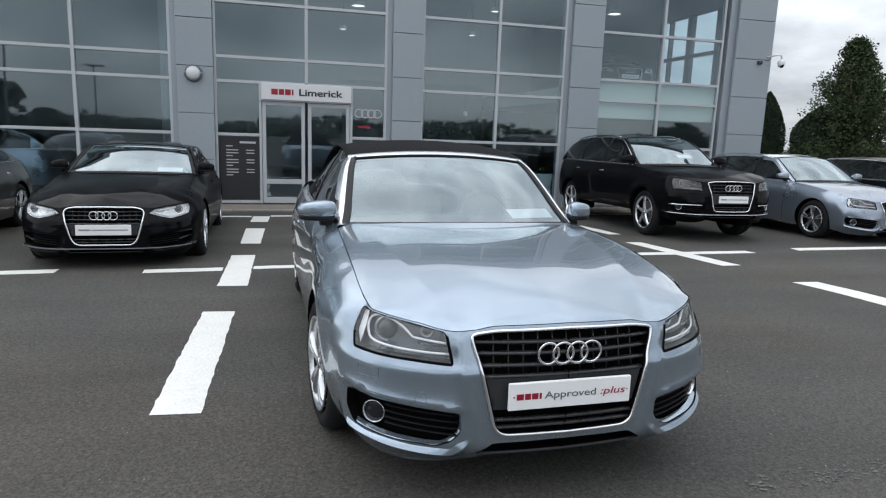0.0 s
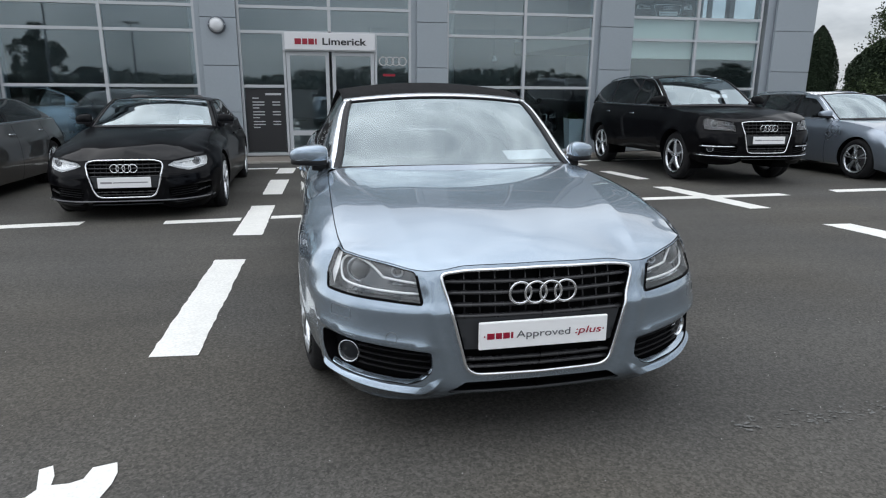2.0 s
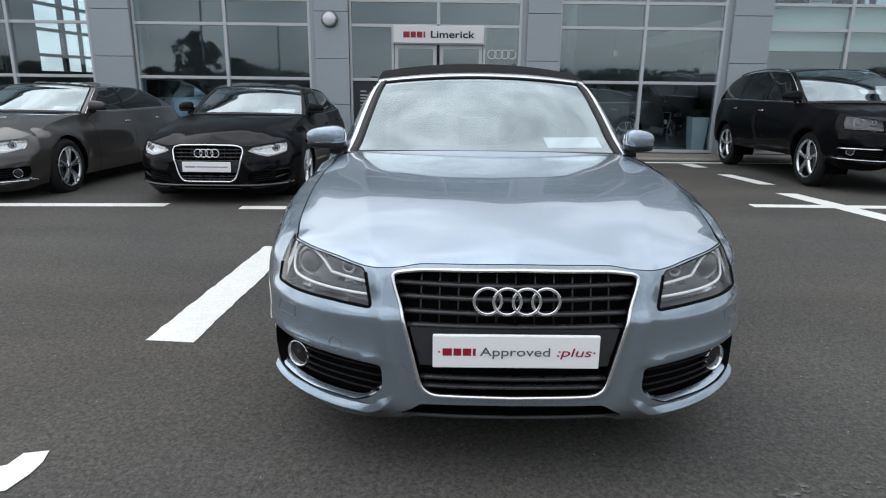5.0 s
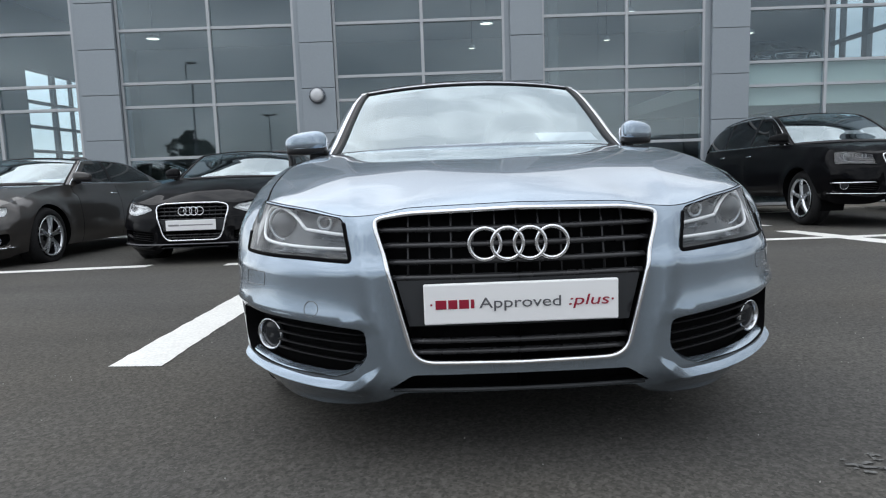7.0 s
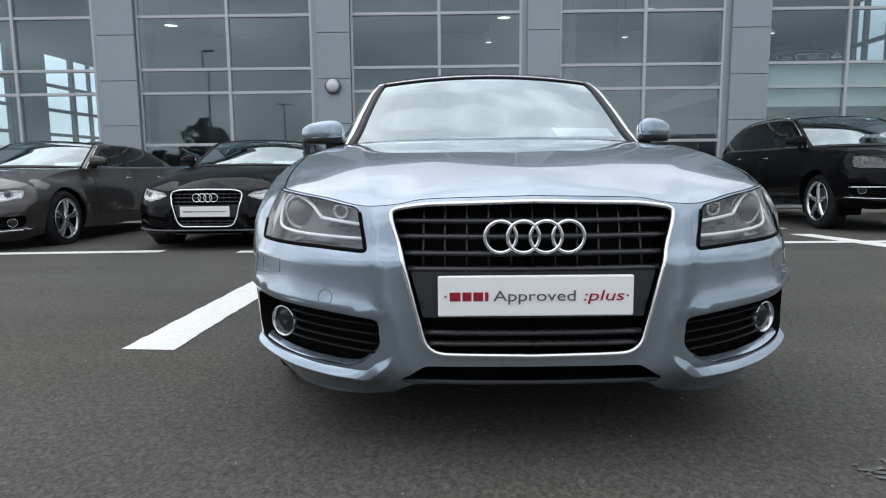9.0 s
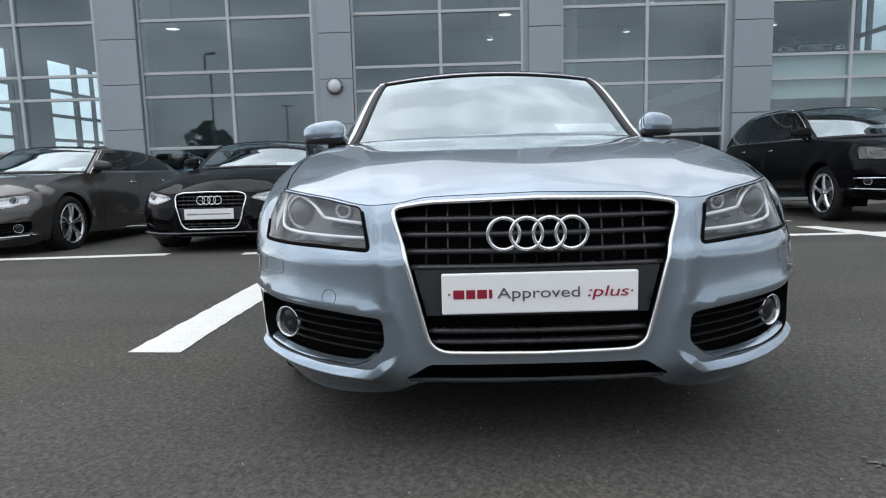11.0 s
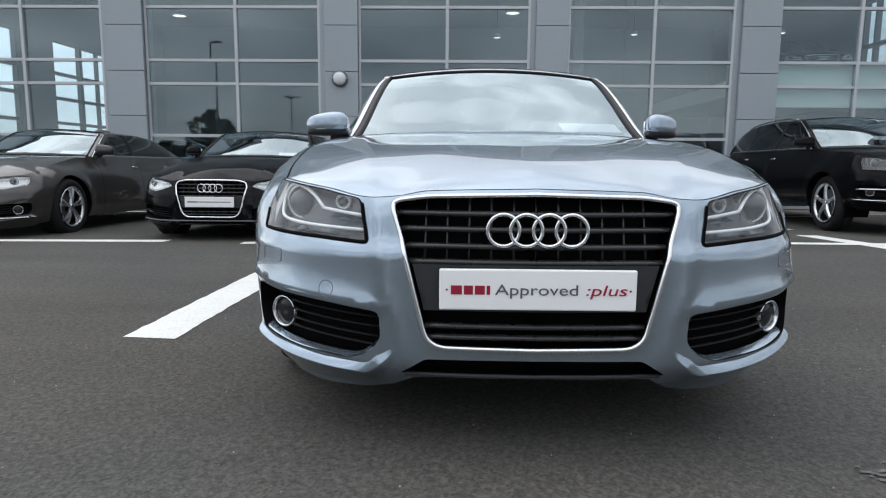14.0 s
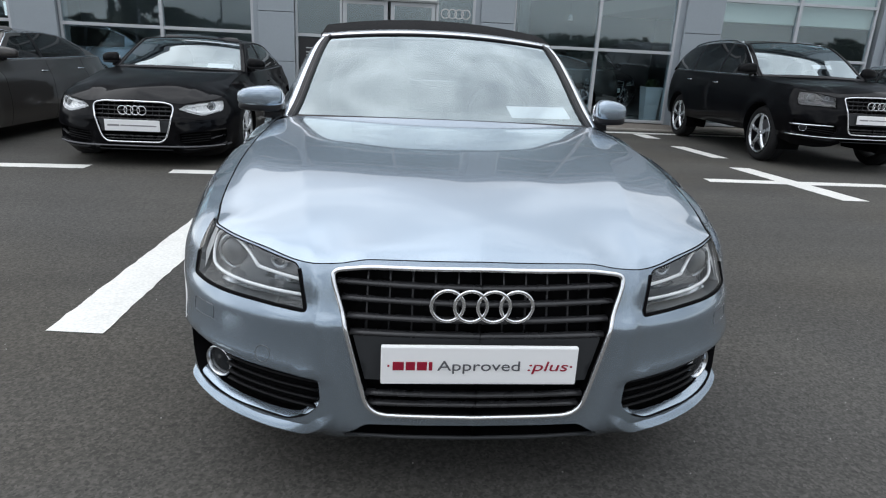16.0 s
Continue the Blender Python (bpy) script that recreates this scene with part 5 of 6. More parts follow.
    for side in (1, -1):
        def strip(k, off=0.0):
            a, b = np.array(R[k][:3]), waist(R[k][1], sp["belt_in"])
            rows = []
            for t in np.linspace(0, 1, 7):
                q = a * (1 - t) + b * t + np.array([0.03 * t * (1 - t) * 4 * 0.5 + off, 0, 0])
                rows.append((side * q[0], q[1], q[2]))
            return rows
        front = [k for k in ks_ if R[k][1] <= sp["cpost"]]
        back = [k for k in ks_ if R[k][1] >= R[front[-1]][1]]
        part("side_window", sheet([strip(k) for k in front]), glass, car, "dark side window glass", True)
        part("rear_quarter_pillar", sheet([strip(k, 0.002) for k in back]), roof_mat or paint, car, "black fabric quarter of the soft top" if roof_mat else "", True)
        ya = [R[k][1] for k in ks_]
        ym = np.linspace(ya[0] - 0.05, ya[-1], 26)
        part("shoulder", sheet([[tuple(waist(y, i) * [side, 1, 1]) for i in (0.0, sp["belt_in"] * 0.5, sp["belt_in"] + 0.02)] for y in ym]), paint, car, "", True)
        part("waist_trim", tube([tuple((waist(y, sp["belt_in"] - 0.012) + [0, 0, 0.006]) * [side, 1, 1]) for y in ym if y > ya[0] + 0.06], 0.009, n=6), M_SATIN if chrome_trim else M_PLASTIC, car, "bright window trim" if chrome_trim else "black window trim", True)
        if not roof_mat:
            part("window_frame", tube([(side * (R[k][0] + 0.006), R[k][1], R[k][2] - 0.012) for k in front], 0.010, n=6), M_SATIN if chrome_trim else M_PLASTIC, car, "", True)
        for yb in sp["bposts"]:
            kk = sorted(ks_, key=lambda k: abs(R[k][1] - yb))[:2]
            kk.sort()
            rows = []
            for y in (yb - 0.035, yb + 0.035):
                a = np.array([np.interp(y, R[:, 1], R[:, i]) for i in range(3)])
                b = waist(y, sp["belt_in"])
                rows.append([(side * (a * (1 - t) + b * t + np.array([0.03 * t * (1 - t) * 2 + 0.004, 0, 0]))[0], y, (a * (1 - t) + b * t)[2]) for t in np.linspace(0, 1, 7)])
            part("door_post", sheet(rows), M_PLASTIC, car, "black door post", True)
        # door mirror
        mx, my, mz = sp["mirror"]
        mk = sp.get("mirror_k", 1.0)
        mw = (0.110 if detail >= 2 else 0.102) * mk
        if detail >= 2 and side > 0:
            mx, mw = mx - 0.024, 0.082

        def lean(q, side=side, mw=mw):
            o = max(0.0, side * q.x / mw * 0.5 + 0.5)
            return Vector((q.x, q.y * (1 - 0.15 * abs(q.x) / 0.13) + 0.05 * o * o, q.z * ((1.12 - 0.46 * o ** 2) if q.z > 0 else 0.55)))
        mir = part("door_mirror", blob(side * mx, my, mz, mw, 0.060, 0.060 * (1 if detail >= 2 else 1.15) * mk, 3.6, 32, 18, shape=lean), paint, car, "", True)
        part("mirror_foot", tube([(side * (mx - 0.17), my + 0.06, mz - 0.085), (side * (mx - 0.10), my + 0.03, mz - 0.068), (side * (mx - 0.02), my, mz - 0.058)], 0.026, n=10, flat=0.7), M_PLASTIC, mir, "black mirror foot", True)
        part("mirror_base", blob(side * mx, my + 0.003, mz - 0.036, mw - 0.004, 0.057, 0.034, 4.0, 24, 10, shape=lean), M_PLASTIC, mir, "black lower edge of the mirror", True)
        part("mirror_glass", blob(side * mx, my + 0.055, mz, mw - 0.002, 0.012, 0.05, 3.2, 20, 8), M_CHROME, mir, "mirror glass", True)
    # scuttle under the screen
    e = sp["edge"]
    hc = sp["hood_mid"][-2][1]
    sx = R[k0][0] * 0.97
    zscr = R[k0][2]
    rows = [[(u * sx, e(u * sx) - 0.03, hc - 0.045 - 0.012 * u * u) for u in us], [(u * sx, e(u * sx) + 0.05, hc - 0.025 - 0.012 * u * u) for u in us], [cross(R[k0], u) for u in us], [(x, y + 0.12, z + 0.01) for x, y, z in [cross(R[k0 + 1], u) for u in us]]]
    part("scuttle", sheet(rows), M_PLASTIC, car, "black plastic scuttle", True)
    if detail:
        for a, b in ((-0.55, 0.05), (0.02, 0.60)):
            part("wiper", tube([(a + (b - a) * t, cross(R[k0], a + (b - a) * t)[1] - 0.012, cross(R[k0], a + (b - a) * t)[2] - 0.004) for t in np.linspace(0, 1, 8)], 0.006, n=6), M_PLASTIC, car, "black wiper arm", True)
    # cabin
    dy, dz = sp["dash"]
    part("dashboard", blob(0, dy + 0.27, dz - 0.10, sx * 0.98, 0.38, 0.13, 4, 24, 10), M_DASH, car, "dark dashboard", True)
    sy, sz = sp["seats"]
    for side in (1, -1):
        seat = part("seat", blob(side * 0.36, sy - 0.15, sz - 0.05, 0.25, 0.28, 0.09, 3.5), M_LEATHER, car, "dark leather seat", True)
        part("seat_back", blob(side * 0.36, sy + 0.16, sz + 0.26, 0.24, 0.07, 0.32, 3.2), M_LEATHER, seat, "", True)
        part("headrest", blob(side * 0.36, sy + 0.20, sz + 0.62, 0.13, 0.05, 0.085, 3), M_LEATHER, seat, "", True)
    part("steering_wheel", tube([(0.36 + 0.18 * math.cos(a), dy + 0.62 + 0.05 * math.sin(a), dz + 0.0 + 0.17 * math.sin(a)) for a in np.linspace(0, 2 * math.pi, 28, endpoint=False)], 0.015, True, 8), M_DASH, car, "black steering wheel", True)
    kt = k1 - 3
    mp = cross(R[kt], 0.0)
    part("rear_view_mirror", blob(0, mp[1] + 0.09, mp[2] - 0.05, 0.11, 0.02, 0.035, 3), M_PLASTIC, car, "black rear-view mirror", True)
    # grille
    # near-black sheets 6 cm in stand for the shade inside grille and slot
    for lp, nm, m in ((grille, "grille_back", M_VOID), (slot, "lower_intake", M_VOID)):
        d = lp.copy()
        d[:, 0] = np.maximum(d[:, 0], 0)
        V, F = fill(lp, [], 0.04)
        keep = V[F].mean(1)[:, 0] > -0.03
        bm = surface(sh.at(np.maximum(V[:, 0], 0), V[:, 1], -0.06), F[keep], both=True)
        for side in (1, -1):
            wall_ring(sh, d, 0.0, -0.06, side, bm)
        part(nm, bm, m, car, "black sheet in place of the shade inside the opening")
    gp = dense(rounded(sp["grille"], 0.03, 6), 0.015)
    gp = gp[gp[:, 0] > 0.004]
    gl = [tuple(p) for p in sh.at(gp[:, 0], gp[:, 1], 0.009)]
    loop = gl + [(-x, y, z) for x, y, z in gl[::-1]]
    gr = part("grille_frame", tube(loop, 0.0066 if detail >= 2 else 0.0092, True, 10), M_BRIGHT, car, "bright chrome grille surround", True)
    gside = sorted([(q[1], q[0]) for q in sp["grille"] if q[0] > 0])
    gw = lambda z: float(np.interp(z, [a for a, _ in gside], [b for _, b in gside]))
    for z in (0.672, 0.630, 0.585, 0.543, 0.366, 0.335):
        w = gw(zf(z)) - 0.004
        S = np.linspace(-w, w, 21)
        P = sh.at(np.abs(S), np.full(21, zf(z)), -0.016)
        P[:, 0] *= np.sign(S)
        part("grille_bar", tube([tuple(p) for p in P], 0.0085, n=8, flat=1.7), M_GRILLE_BAR, car, "", True)
    if detail:
        for i in range(-6, 7):
            s = 0.061 * i
            zl, zh = 0.545, 0.716
            if abs(s) < gw(zf(0.56)) - 0.005:
                P = sh.at(np.full(5, abs(s)), np.linspace(zf(zl), zf(zh), 5), -0.026)
                part("grille_upright", tube([(math.copysign(p[0], i), p[1], p[2]) if i else (0, p[1], p[2]) for p in P], 0.0035, n=6), M_GRILLE_BAR, car, "", True)
    # plate holder and plate
    hp = [(-0.05, zf(0.538)), (gw(zf(0.538)) - 0.012, zf(0.538)), (gw(zf(0.41)) - 0.012, zf(0.41)), (-0.05, zf(0.41))]
    V, F = fill(dense(np.array(hp, float), 0.03), [], 0.03)
    keep = V[F].mean(1)[:, 0] > -0.02
    part("plate_holder", surface(sh.at(np.maximum(V[:, 0], 0), V[:, 1], -0.006), F[keep], both=True), M_HOLDER, car, "dark grey plate holder", True)
    pz = zf(0.479)
    plate = part("number_plate", box(-0.26, 0.26, -0.028, -0.012, pz - 0.056, pz + 0.053, 0.004), M_PLATE, car, "white dealer plate with red and grey print")
    plate_text(plate, 0.52, -0.0282, pz, detail >= 2)
    if rings:
        for i in range(4):
            cx = (i - 1.5) * 0.0605 * ks
            py = float(sh.at(abs(cx), zf(0.632), 0.010)[0][1])
            part("badge_ring", ring(cx, zf(0.632), py, 0.0425 * ks, 0.0050), M_BRIGHT, car, "chrome badge ring", True)
    # lamps
    for side in (1, -1):
        # bright lamps: shallow, near-white housing carries the shine in its colour
        deep = -0.035 if bright_lamps else -0.055
        bm = skin(sh, head, [], 0.03, deep, side=side)
        wall_ring(sh, head, 0.0, deep, side, bm)
        lamp = part("headlight", bm, housing or (M_LAMP_PALE if bright_lamps else M_BEZEL), car, "clear glass headlight")

        def on(s, z, off=0.0, side=side):
            p = sh.at(s * ks, zf(z), off)[0]
            return (side * p[0], p[1], p[2])
        part("cover", skin(sh, head, [], 0.025, 0.0015, side=side), M_LENS, lamp, "clear headlight cover", True)
        part("seal", tube([(side * p[0], p[1], p[2]) for p in sh.at(head[:, 0], head[:, 1], -0.003)], 0.0034, True, 6), M_VOID, lamp, "black seal", True)
        if not bright_lamps:
            low = dense(rounded([(0.94 * ks, zf(0.668)), (0.91 * ks, zf(0.609)), (0.62 * ks, zf(0.598)), (0.468 * ks, zf(0.588)), (0.496 * ks, zf(0.70))], 0.012), 0.02)
            keep = [q for q in low[:-1] if not (q[1] > zf(0.62) and 0.50 * ks < q[0] < 0.935 * ks)]
            part("lower_seal", tube([(side * p[0], p[1], p[2]) for p in sh.at(np.array(keep)[:, 0], np.array(keep)[:, 1], -0.001)], 0.0062, n=6), M_VOID, lamp, "black lower lip of the headlight", True)
            rf = dense(np.array([(0.90, 0.62), (0.932, 0.66), (0.938, 0.742), (0.905, 0.742), (0.895, 0.69)]) * [ks, kz] + [0, lift], 0.02)
            part("side_reflector", skin(sh, rf, [], 0.02, -0.018, side=side), housing or M_LAMP_PALE, lamp, "silver side reflector" if not housing else "dark side of the headlight", True)
        strips = [[(0.64, 0.676), (0.69, 0.710), (0.76, 0.733), (0.84, 0.738), (0.887, 0.710), (0.868, 0.662), (0.825, 0.641), (0.71, 0.630), (0.595, 0.624), (0.482, 0.620)], [(0.64, 0.676), (0.57, 0.668), (0.497, 0.660)]]
        if bright_lamps:
            strips = [[(0.93, 0.725), (0.80, 0.715), (0.66, 0.700), (0.52, 0.680)], [(0.50, 0.655), (0.60, 0.628), (0.70, 0.618), (0.90, 0.652)]]
        for st in strips:
            q = spline(st, 5)
            part("light_strip", tube([on(a, b, -0.022) for a, b in q], 0.012 if bright_lamps else 0.005, n=8), M_BEZEL if housing else M_DRL, lamp, "pale light strip", True)
        for s, z, r, mm in ((0.775, 0.688, 0.041, M_PROJ_HEAD), (0.585, 0.694, 0.012, M_PROJ_HEAD)):
            c = on(s, z, -0.024 if bright_lamps else -0.045)
            part("projector", blob(*c, r * kz, r * 0.6, r * kz, 2.0, 24, 14), mm, lamp, "round projector lens", True)
            part("projector_ring", tube([(c[0] + (r + 0.008) * kz * math.cos(a), c[1] + side * 0.35 * (r + 0.008) * math.cos(a), c[2] + (r + 0.008) * kz * math.sin(a)) for a in np.linspace(0, 2 * math.pi, 28, endpoint=False)], 0.006, True, 8), M_REFLECTOR, lamp, "silver lamp ring", True)
        for a, b in (((0.485, 0.640), (0.62, 0.650)), ((0.49, 0.604), (0.80, 0.612))):
            q = [np.array(a) + (np.array(b) - np.array(a)) * t for t in np.linspace(0, 1, 6)]
            part("reflector", sheet([[on(s_, z_, -0.03) for s_, z_ in q], [on(s_, z_ + 0.018, -0.075) for s_, z_ in q]]), M_BEZEL if housing else M_REFLECTOR, lamp, "silver reflector shelf", True)
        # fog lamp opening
        # the back of the intake is a black sheet that paints its shade
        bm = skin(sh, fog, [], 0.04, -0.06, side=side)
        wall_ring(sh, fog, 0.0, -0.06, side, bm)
        intake = part("air_intake", bm, M_VOID, car, "lower air intake, backed with black for its shade")
        for t in (0.2, 0.42, 0.64, 0.84):
            P = [on(0.44 + (0.74 - 0.44) * v, 0.405 + 0.02 * v - t * (0.125 - 0.01 * v), -0.022) for v in np.linspace(0, 1, 8)]
            part("intake_slat", tube(P, 0.0036, n=6, flat=2.4), M_SLAT, intake, "", True)
        s, z = 0.80 * ks, zf(0.357)
        nx, ny = float(np.interp(s, sh.s, sh.nx)) * side, float(np.interp(s, sh.s, sh.ny))
        nv = Vector((nx * 0.6, ny, 0)).normalized()
        c = Vector(on(0.80, 0.357, -0.026))
        m = Matrix.Translation(c) @ nv.to_track_quat("Z", "Y").to_matrix().to_4x4()
        if not round_fog:
            part("intake_fin", tube([on(0.74, 0.345, -0.02), on(0.92, 0.375, -0.02)], 0.010, n=8, flat=1.5), M_GRILLE_BAR, intake, "", True)
        else:
            part("fog_lamp", lathe([(0, -0.004), (0.02, -0.005), (0.034, -0.009), (0.042, -0.012), (0.044, -0.04)], "z", 28, m=m), M_PROJ, intake, "round fog lamp lens", True)
            part("fog_ring", lathe([(0.040, -0.014), (0.043, 0.000), (0.0455, 0.002), (0.048, 0.000), (0.049, -0.012)], "z", 32, m=m, capped=False), M_SATIN, intake, "satin silver fog lamp ring", True)
        e0 = spline([(0.935, 0.325), (0.885, 0.304), (0.69, 0.277), (0.52, 0.265), (0.466, 0.284), (0.427, 0.323), (0.433, 0.398)], 8)
        e1 = spline([(0.945, 0.300), (0.885, 0.280), (0.69, 0.244), (0.53, 0.228), (0.455, 0.230), (0.382, 0.304), (0.394, 0.400)], 8)
        e2 = spline([(0.945, 0.265), (0.885, 0.242), (0.69, 0.198), (0.53, 0.180), (0.435, 0.184), (0.345, 0.298), (0.372, 0.410)], 8)
        along = np.linspace(-1, 1, len(e0))
        fade = np.where(along > 0.15, 0.5 + 0.5 * np.cos(math.pi * np.clip((along - 0.15) / 0.62, 0, 1)), 1 - np.abs(along) ** 2.6)
        part("bumper_blade", sheet([[on(*(e0[i] + (e1[i] - e0[i]) * min(v, 1) + (e2[i] - e1[i]) * max(v - 1, 0)), o + w * fade[i]) for i in range(len(e0))] for v, o, w in ((-0.2, -0.03, 0.0), (0.04, -0.010, 0.0), (0.10, -0.009, 0.002), (0.92, -0.002, 0.024), (0.98, -0.002, 0.0265), (1.0, -0.002, 0.027), (1.03, -0.002, 0.0265), (1.10, -0.002, 0.023), (1.9, -0.005, 0.001), (2.0, -0.008, 0.0))]), paint, car, "", True)
    if lip:
        S = np.linspace(-1.02 * ks, 1.02 * ks, 61)
        P = sh.at(np.abs(S), np.full(61, zf(0.262)) + 0.03 * np.clip(np.abs(S) / ks - 0.55, 0, 1), 0.008) * np.stack([np.where(S < 0, -1, 1), np.ones(61), np.ones(61)], 1)
        part("bumper_lip", tube([tuple(p) for p in P], 0.0085, n=8, flat=1.6), lip, car, "bright lip along the lower bumper", True)
    if bumper_strips:
        for side in (1, -1):
            P = sh.at(np.linspace(0.47, 0.95, 10) * ks, np.full(10, zf(0.392)), 0.004) * [side, 1, 1]
            part("bumper_strip", tube([tuple(p) for p in P], 0.010, n=8), M_SATIN, car, "bright strip in the bumper", True)
    P = [sh.at(abs(s), zf(0.222), -0.004)[0] * [math.copysign(1, s), 1, 1] for s in np.linspace(-0.36 * ks, 0.36 * ks, 15)]
    part("splitter_trim", tube([tuple(p) for p in P], 0.006, n=6), M_HOLDER, car, "grey trim along the lower intake", True)
    S = np.linspace(0.0, 1.02 * ks, 44)
    for side in (1, -1):
        part("bonnet_seal", tube([tuple(p * [side, 1, 1]) for p in sh.at(S, sh.top(S) - 0.001, -0.004)], 0.0030, n=6), M_VOID, car, "dark shut line under the bonnet edge")
    # wheels
    for y, s in zip(sp["wheels"], sw):
        xw = float(sh.at(s, hz)[0][0])
        for side in (1, -1):
            wheel(car, side * (xw - sp["width"] / 2 - 0.002), y, hz, sp["radius"], sp["width"], side, sp["spokes"], sp["style"], 6.0 if detail >= 2 and y < 2 else 0.0)
    if detail >= 2:
        for side in (1, -1):
            if side < 0:
                S = circle(0.585, 0.458, 0.022, 24)
                part("tow_eye_cover", tube([tuple(p * [side, 1, 1]) for p in sh.at(S[:, 0], S[:, 1], 0.0)], 0.0012, True, 5), M_BEZEL, car, "thin round tow eye cover joint")
            S = dense(rounded([(0.76, 0.515), (0.86, 0.515), (0.86, 0.555), (0.76, 0.555)], 0.008), 0.02)
            part("washer_cover", tube([tuple(p * [side, 1, 1]) for p in sh.at(S[:, 0], S[:, 1], 0.0)], 0.0012, True, 5), M_BEZEL, car, "thin headlamp washer cover joint")
    car.matrix_basis = where
    return car


def stand(x, y, yaw, lift=0.0):
    """Where a parked car stands: its nose at (x, y), on the gentle fall of the ground."""
    t = -math.degrees(math.atan(0.02)) if y > 2.5 else 0.0
    return Matrix.Translation((x, y, ground_z(y) + lift)) @ pose(0, 0, 0, t, 0, yaw)


SALOON_HEAD = [(0.43, 0.655), (0.50, 0.700), (0.62, 0.720), (0.80, 0.738), (0.97, 0.746), (0.96, 0.690), (0.92, 0.640), (0.75, 0.605), (0.66, 0.590), (0.56, 0.610)]
SALOON_GRILLE = [(-0.05, 0.727), (0.29, 0.721), (0.372, 0.700), (0.388, 0.655), (0.362, 0.56), (0.318, 0.385), (0.292, 0.335), (0.25, 0.305), (-0.05, 0.305)]
SALOON_RAIL = [(0.76, 1.62, 0.945, -0.2, 0.02), (0.735, 1.73, 1.016, -0.18, 0.025), (0.69, 1.92, 1.129, -0.15, 0.03), (0.645, 2.1, 1.229, -0.12, 0.035), (0.61, 2.26, 1.281, -0.08, 0.04), (0.6, 2.9, 1.299, 0, 0.045), (0.6, 3.3, 1.286, 0.02, 0.045), (0.605, 3.6, 1.251, 0.05, 0.04), (0.63, 3.95, 1.155, 0.08, 0.03), (0.66, 4.25, 1.068, 0.06, 0.02), (0.67, 4.4, 1.007, 0.03, 0.01)]
SUV_RAIL = [(0.82, 1.52, 1.15, -0.18, 0.02), (0.795, 1.70, 1.26, -0.15, 0.03), (0.75, 1.95, 1.43, -0.11, 0.035), (0.705, 2.2, 1.57, -0.07, 0.04), (0.675, 2.4, 1.63, -0.03, 0.045), (0.665, 3.0, 1.67, 0, 0.045), (0.66, 3.7, 1.66, 0.01, 0.045), (0.655, 4.25, 1.61, 0.03, 0.04), (0.675, 4.6, 1.49, 0.05, 0.03), (0.71, 4.85, 1.31, 0.05, 0.02), (0.73, 4.98, 1.18, 0.03, 0.01)]
ESTATE_RAIL = [(0.745, 1.55, 0.935, -0.19, 0.02), (0.72, 1.68, 1.02, -0.17, 0.025), (0.68, 1.90, 1.17, -0.14, 0.03), (0.635, 2.10, 1.295, -0.10, 0.035), (0.605, 2.28, 1.35, -0.06, 0.04), (0.595, 2.9, 1.385, 0, 0.045), (0.59, 3.5, 1.38, 0.01, 0.045), (0.59, 3.95, 1.345, 0.03, 0.04), (0.61, 4.25, 1.24, 0.05, 0.03), (0.64, 4.45, 1.10, 0.05, 0.02), (0.65, 4.55, 1.0, 0.03, 0.01)]
IDX = ((0, 4), (4, 7), (7, 10))


def saloon():
    return scaled_spec(4.915, 1.835, 0.93, (0.92, 3.83), 0.335, (1.46, 0.955), SALOON_RAIL, IDX, [(1.62, 2.66), (2.66, 3.66)], 4.0, [2.68], 0.945, head=SALOON_HEAD, grille=SALOON_GRILLE)


def suv():
    return scaled_spec(5.09, 1.98, 1.12, (1.0, 4.0), 0.385, (1.36, 1.15), SUV_RAIL, IDX, [(1.55, 2.68), (2.68, 3.72)], 4.8, [2.70, 3.74], 1.15, lift=0.15, arch=0.43, style="single") | dict(mirror_k=1.3)


def estate():
    return scaled_spec(4.70, 1.826, 0.97, (0.90, 3.71), 0.325, (1.40, 0.945), ESTATE_RAIL, IDX, [(1.58, 2.55), (2.55, 3.5)], 4.3, [2.57, 3.52], 0.935)


build_car(cabrio_spec(), M_PAINT_BLUE, "convertible_car", "silver-blue metallic convertible with closed black soft top and chrome grille", pose(0.008, 0.02, 0, 0, 0, 1.0), 2, M_FABRIC, M_SATIN, fine=0.02)
black_saloon = build_car(saloon(), M_PAINT_BLACK, "saloon_car", "glossy black saloon car with chrome-framed grille and white plate", stand(-2.835, 4.98, 1.0, -0.03), 1, round_fog=False, fine=0.045, bright_lamps=True, chrome_trim=False, lip=M_DARK_TRIM)
grey_saloon = build_car(saloon(), M_PAINT_GREY, "saloon_car", "dark grey-brown saloon car parked in a marked bay", stand(-5.70, 4.85, 0.5, -0.03), 1, fine=0.045, bright_lamps=True, lip=M_SATIN)
black_suv = build_car(suv(), M_PAINT_PLUM, "suv_car", "large black sport utility car with bright window trim and alloy wheels", stand(5.78, 6.3, -1.5), 1, fine=0.05, glass=M_DARKGLASS, lip=M_SATIN, bumper_strips=True, housing=M_LAMP_DARK)
silver_estate = build_car(estate(), M_PAINT_SILVER, "estate_car", "pale silver-blue estate car parked beside the black sport utility car", stand(8.75, 5.95, 0.0), 1, fine=0.05)
dark_estate = build_car(estate(), M_PAINT_PLUM, "estate_car", "dark estate car parked at the end of the row", stand(11.9, 6.3, 0.0), 1, fine=0.055)


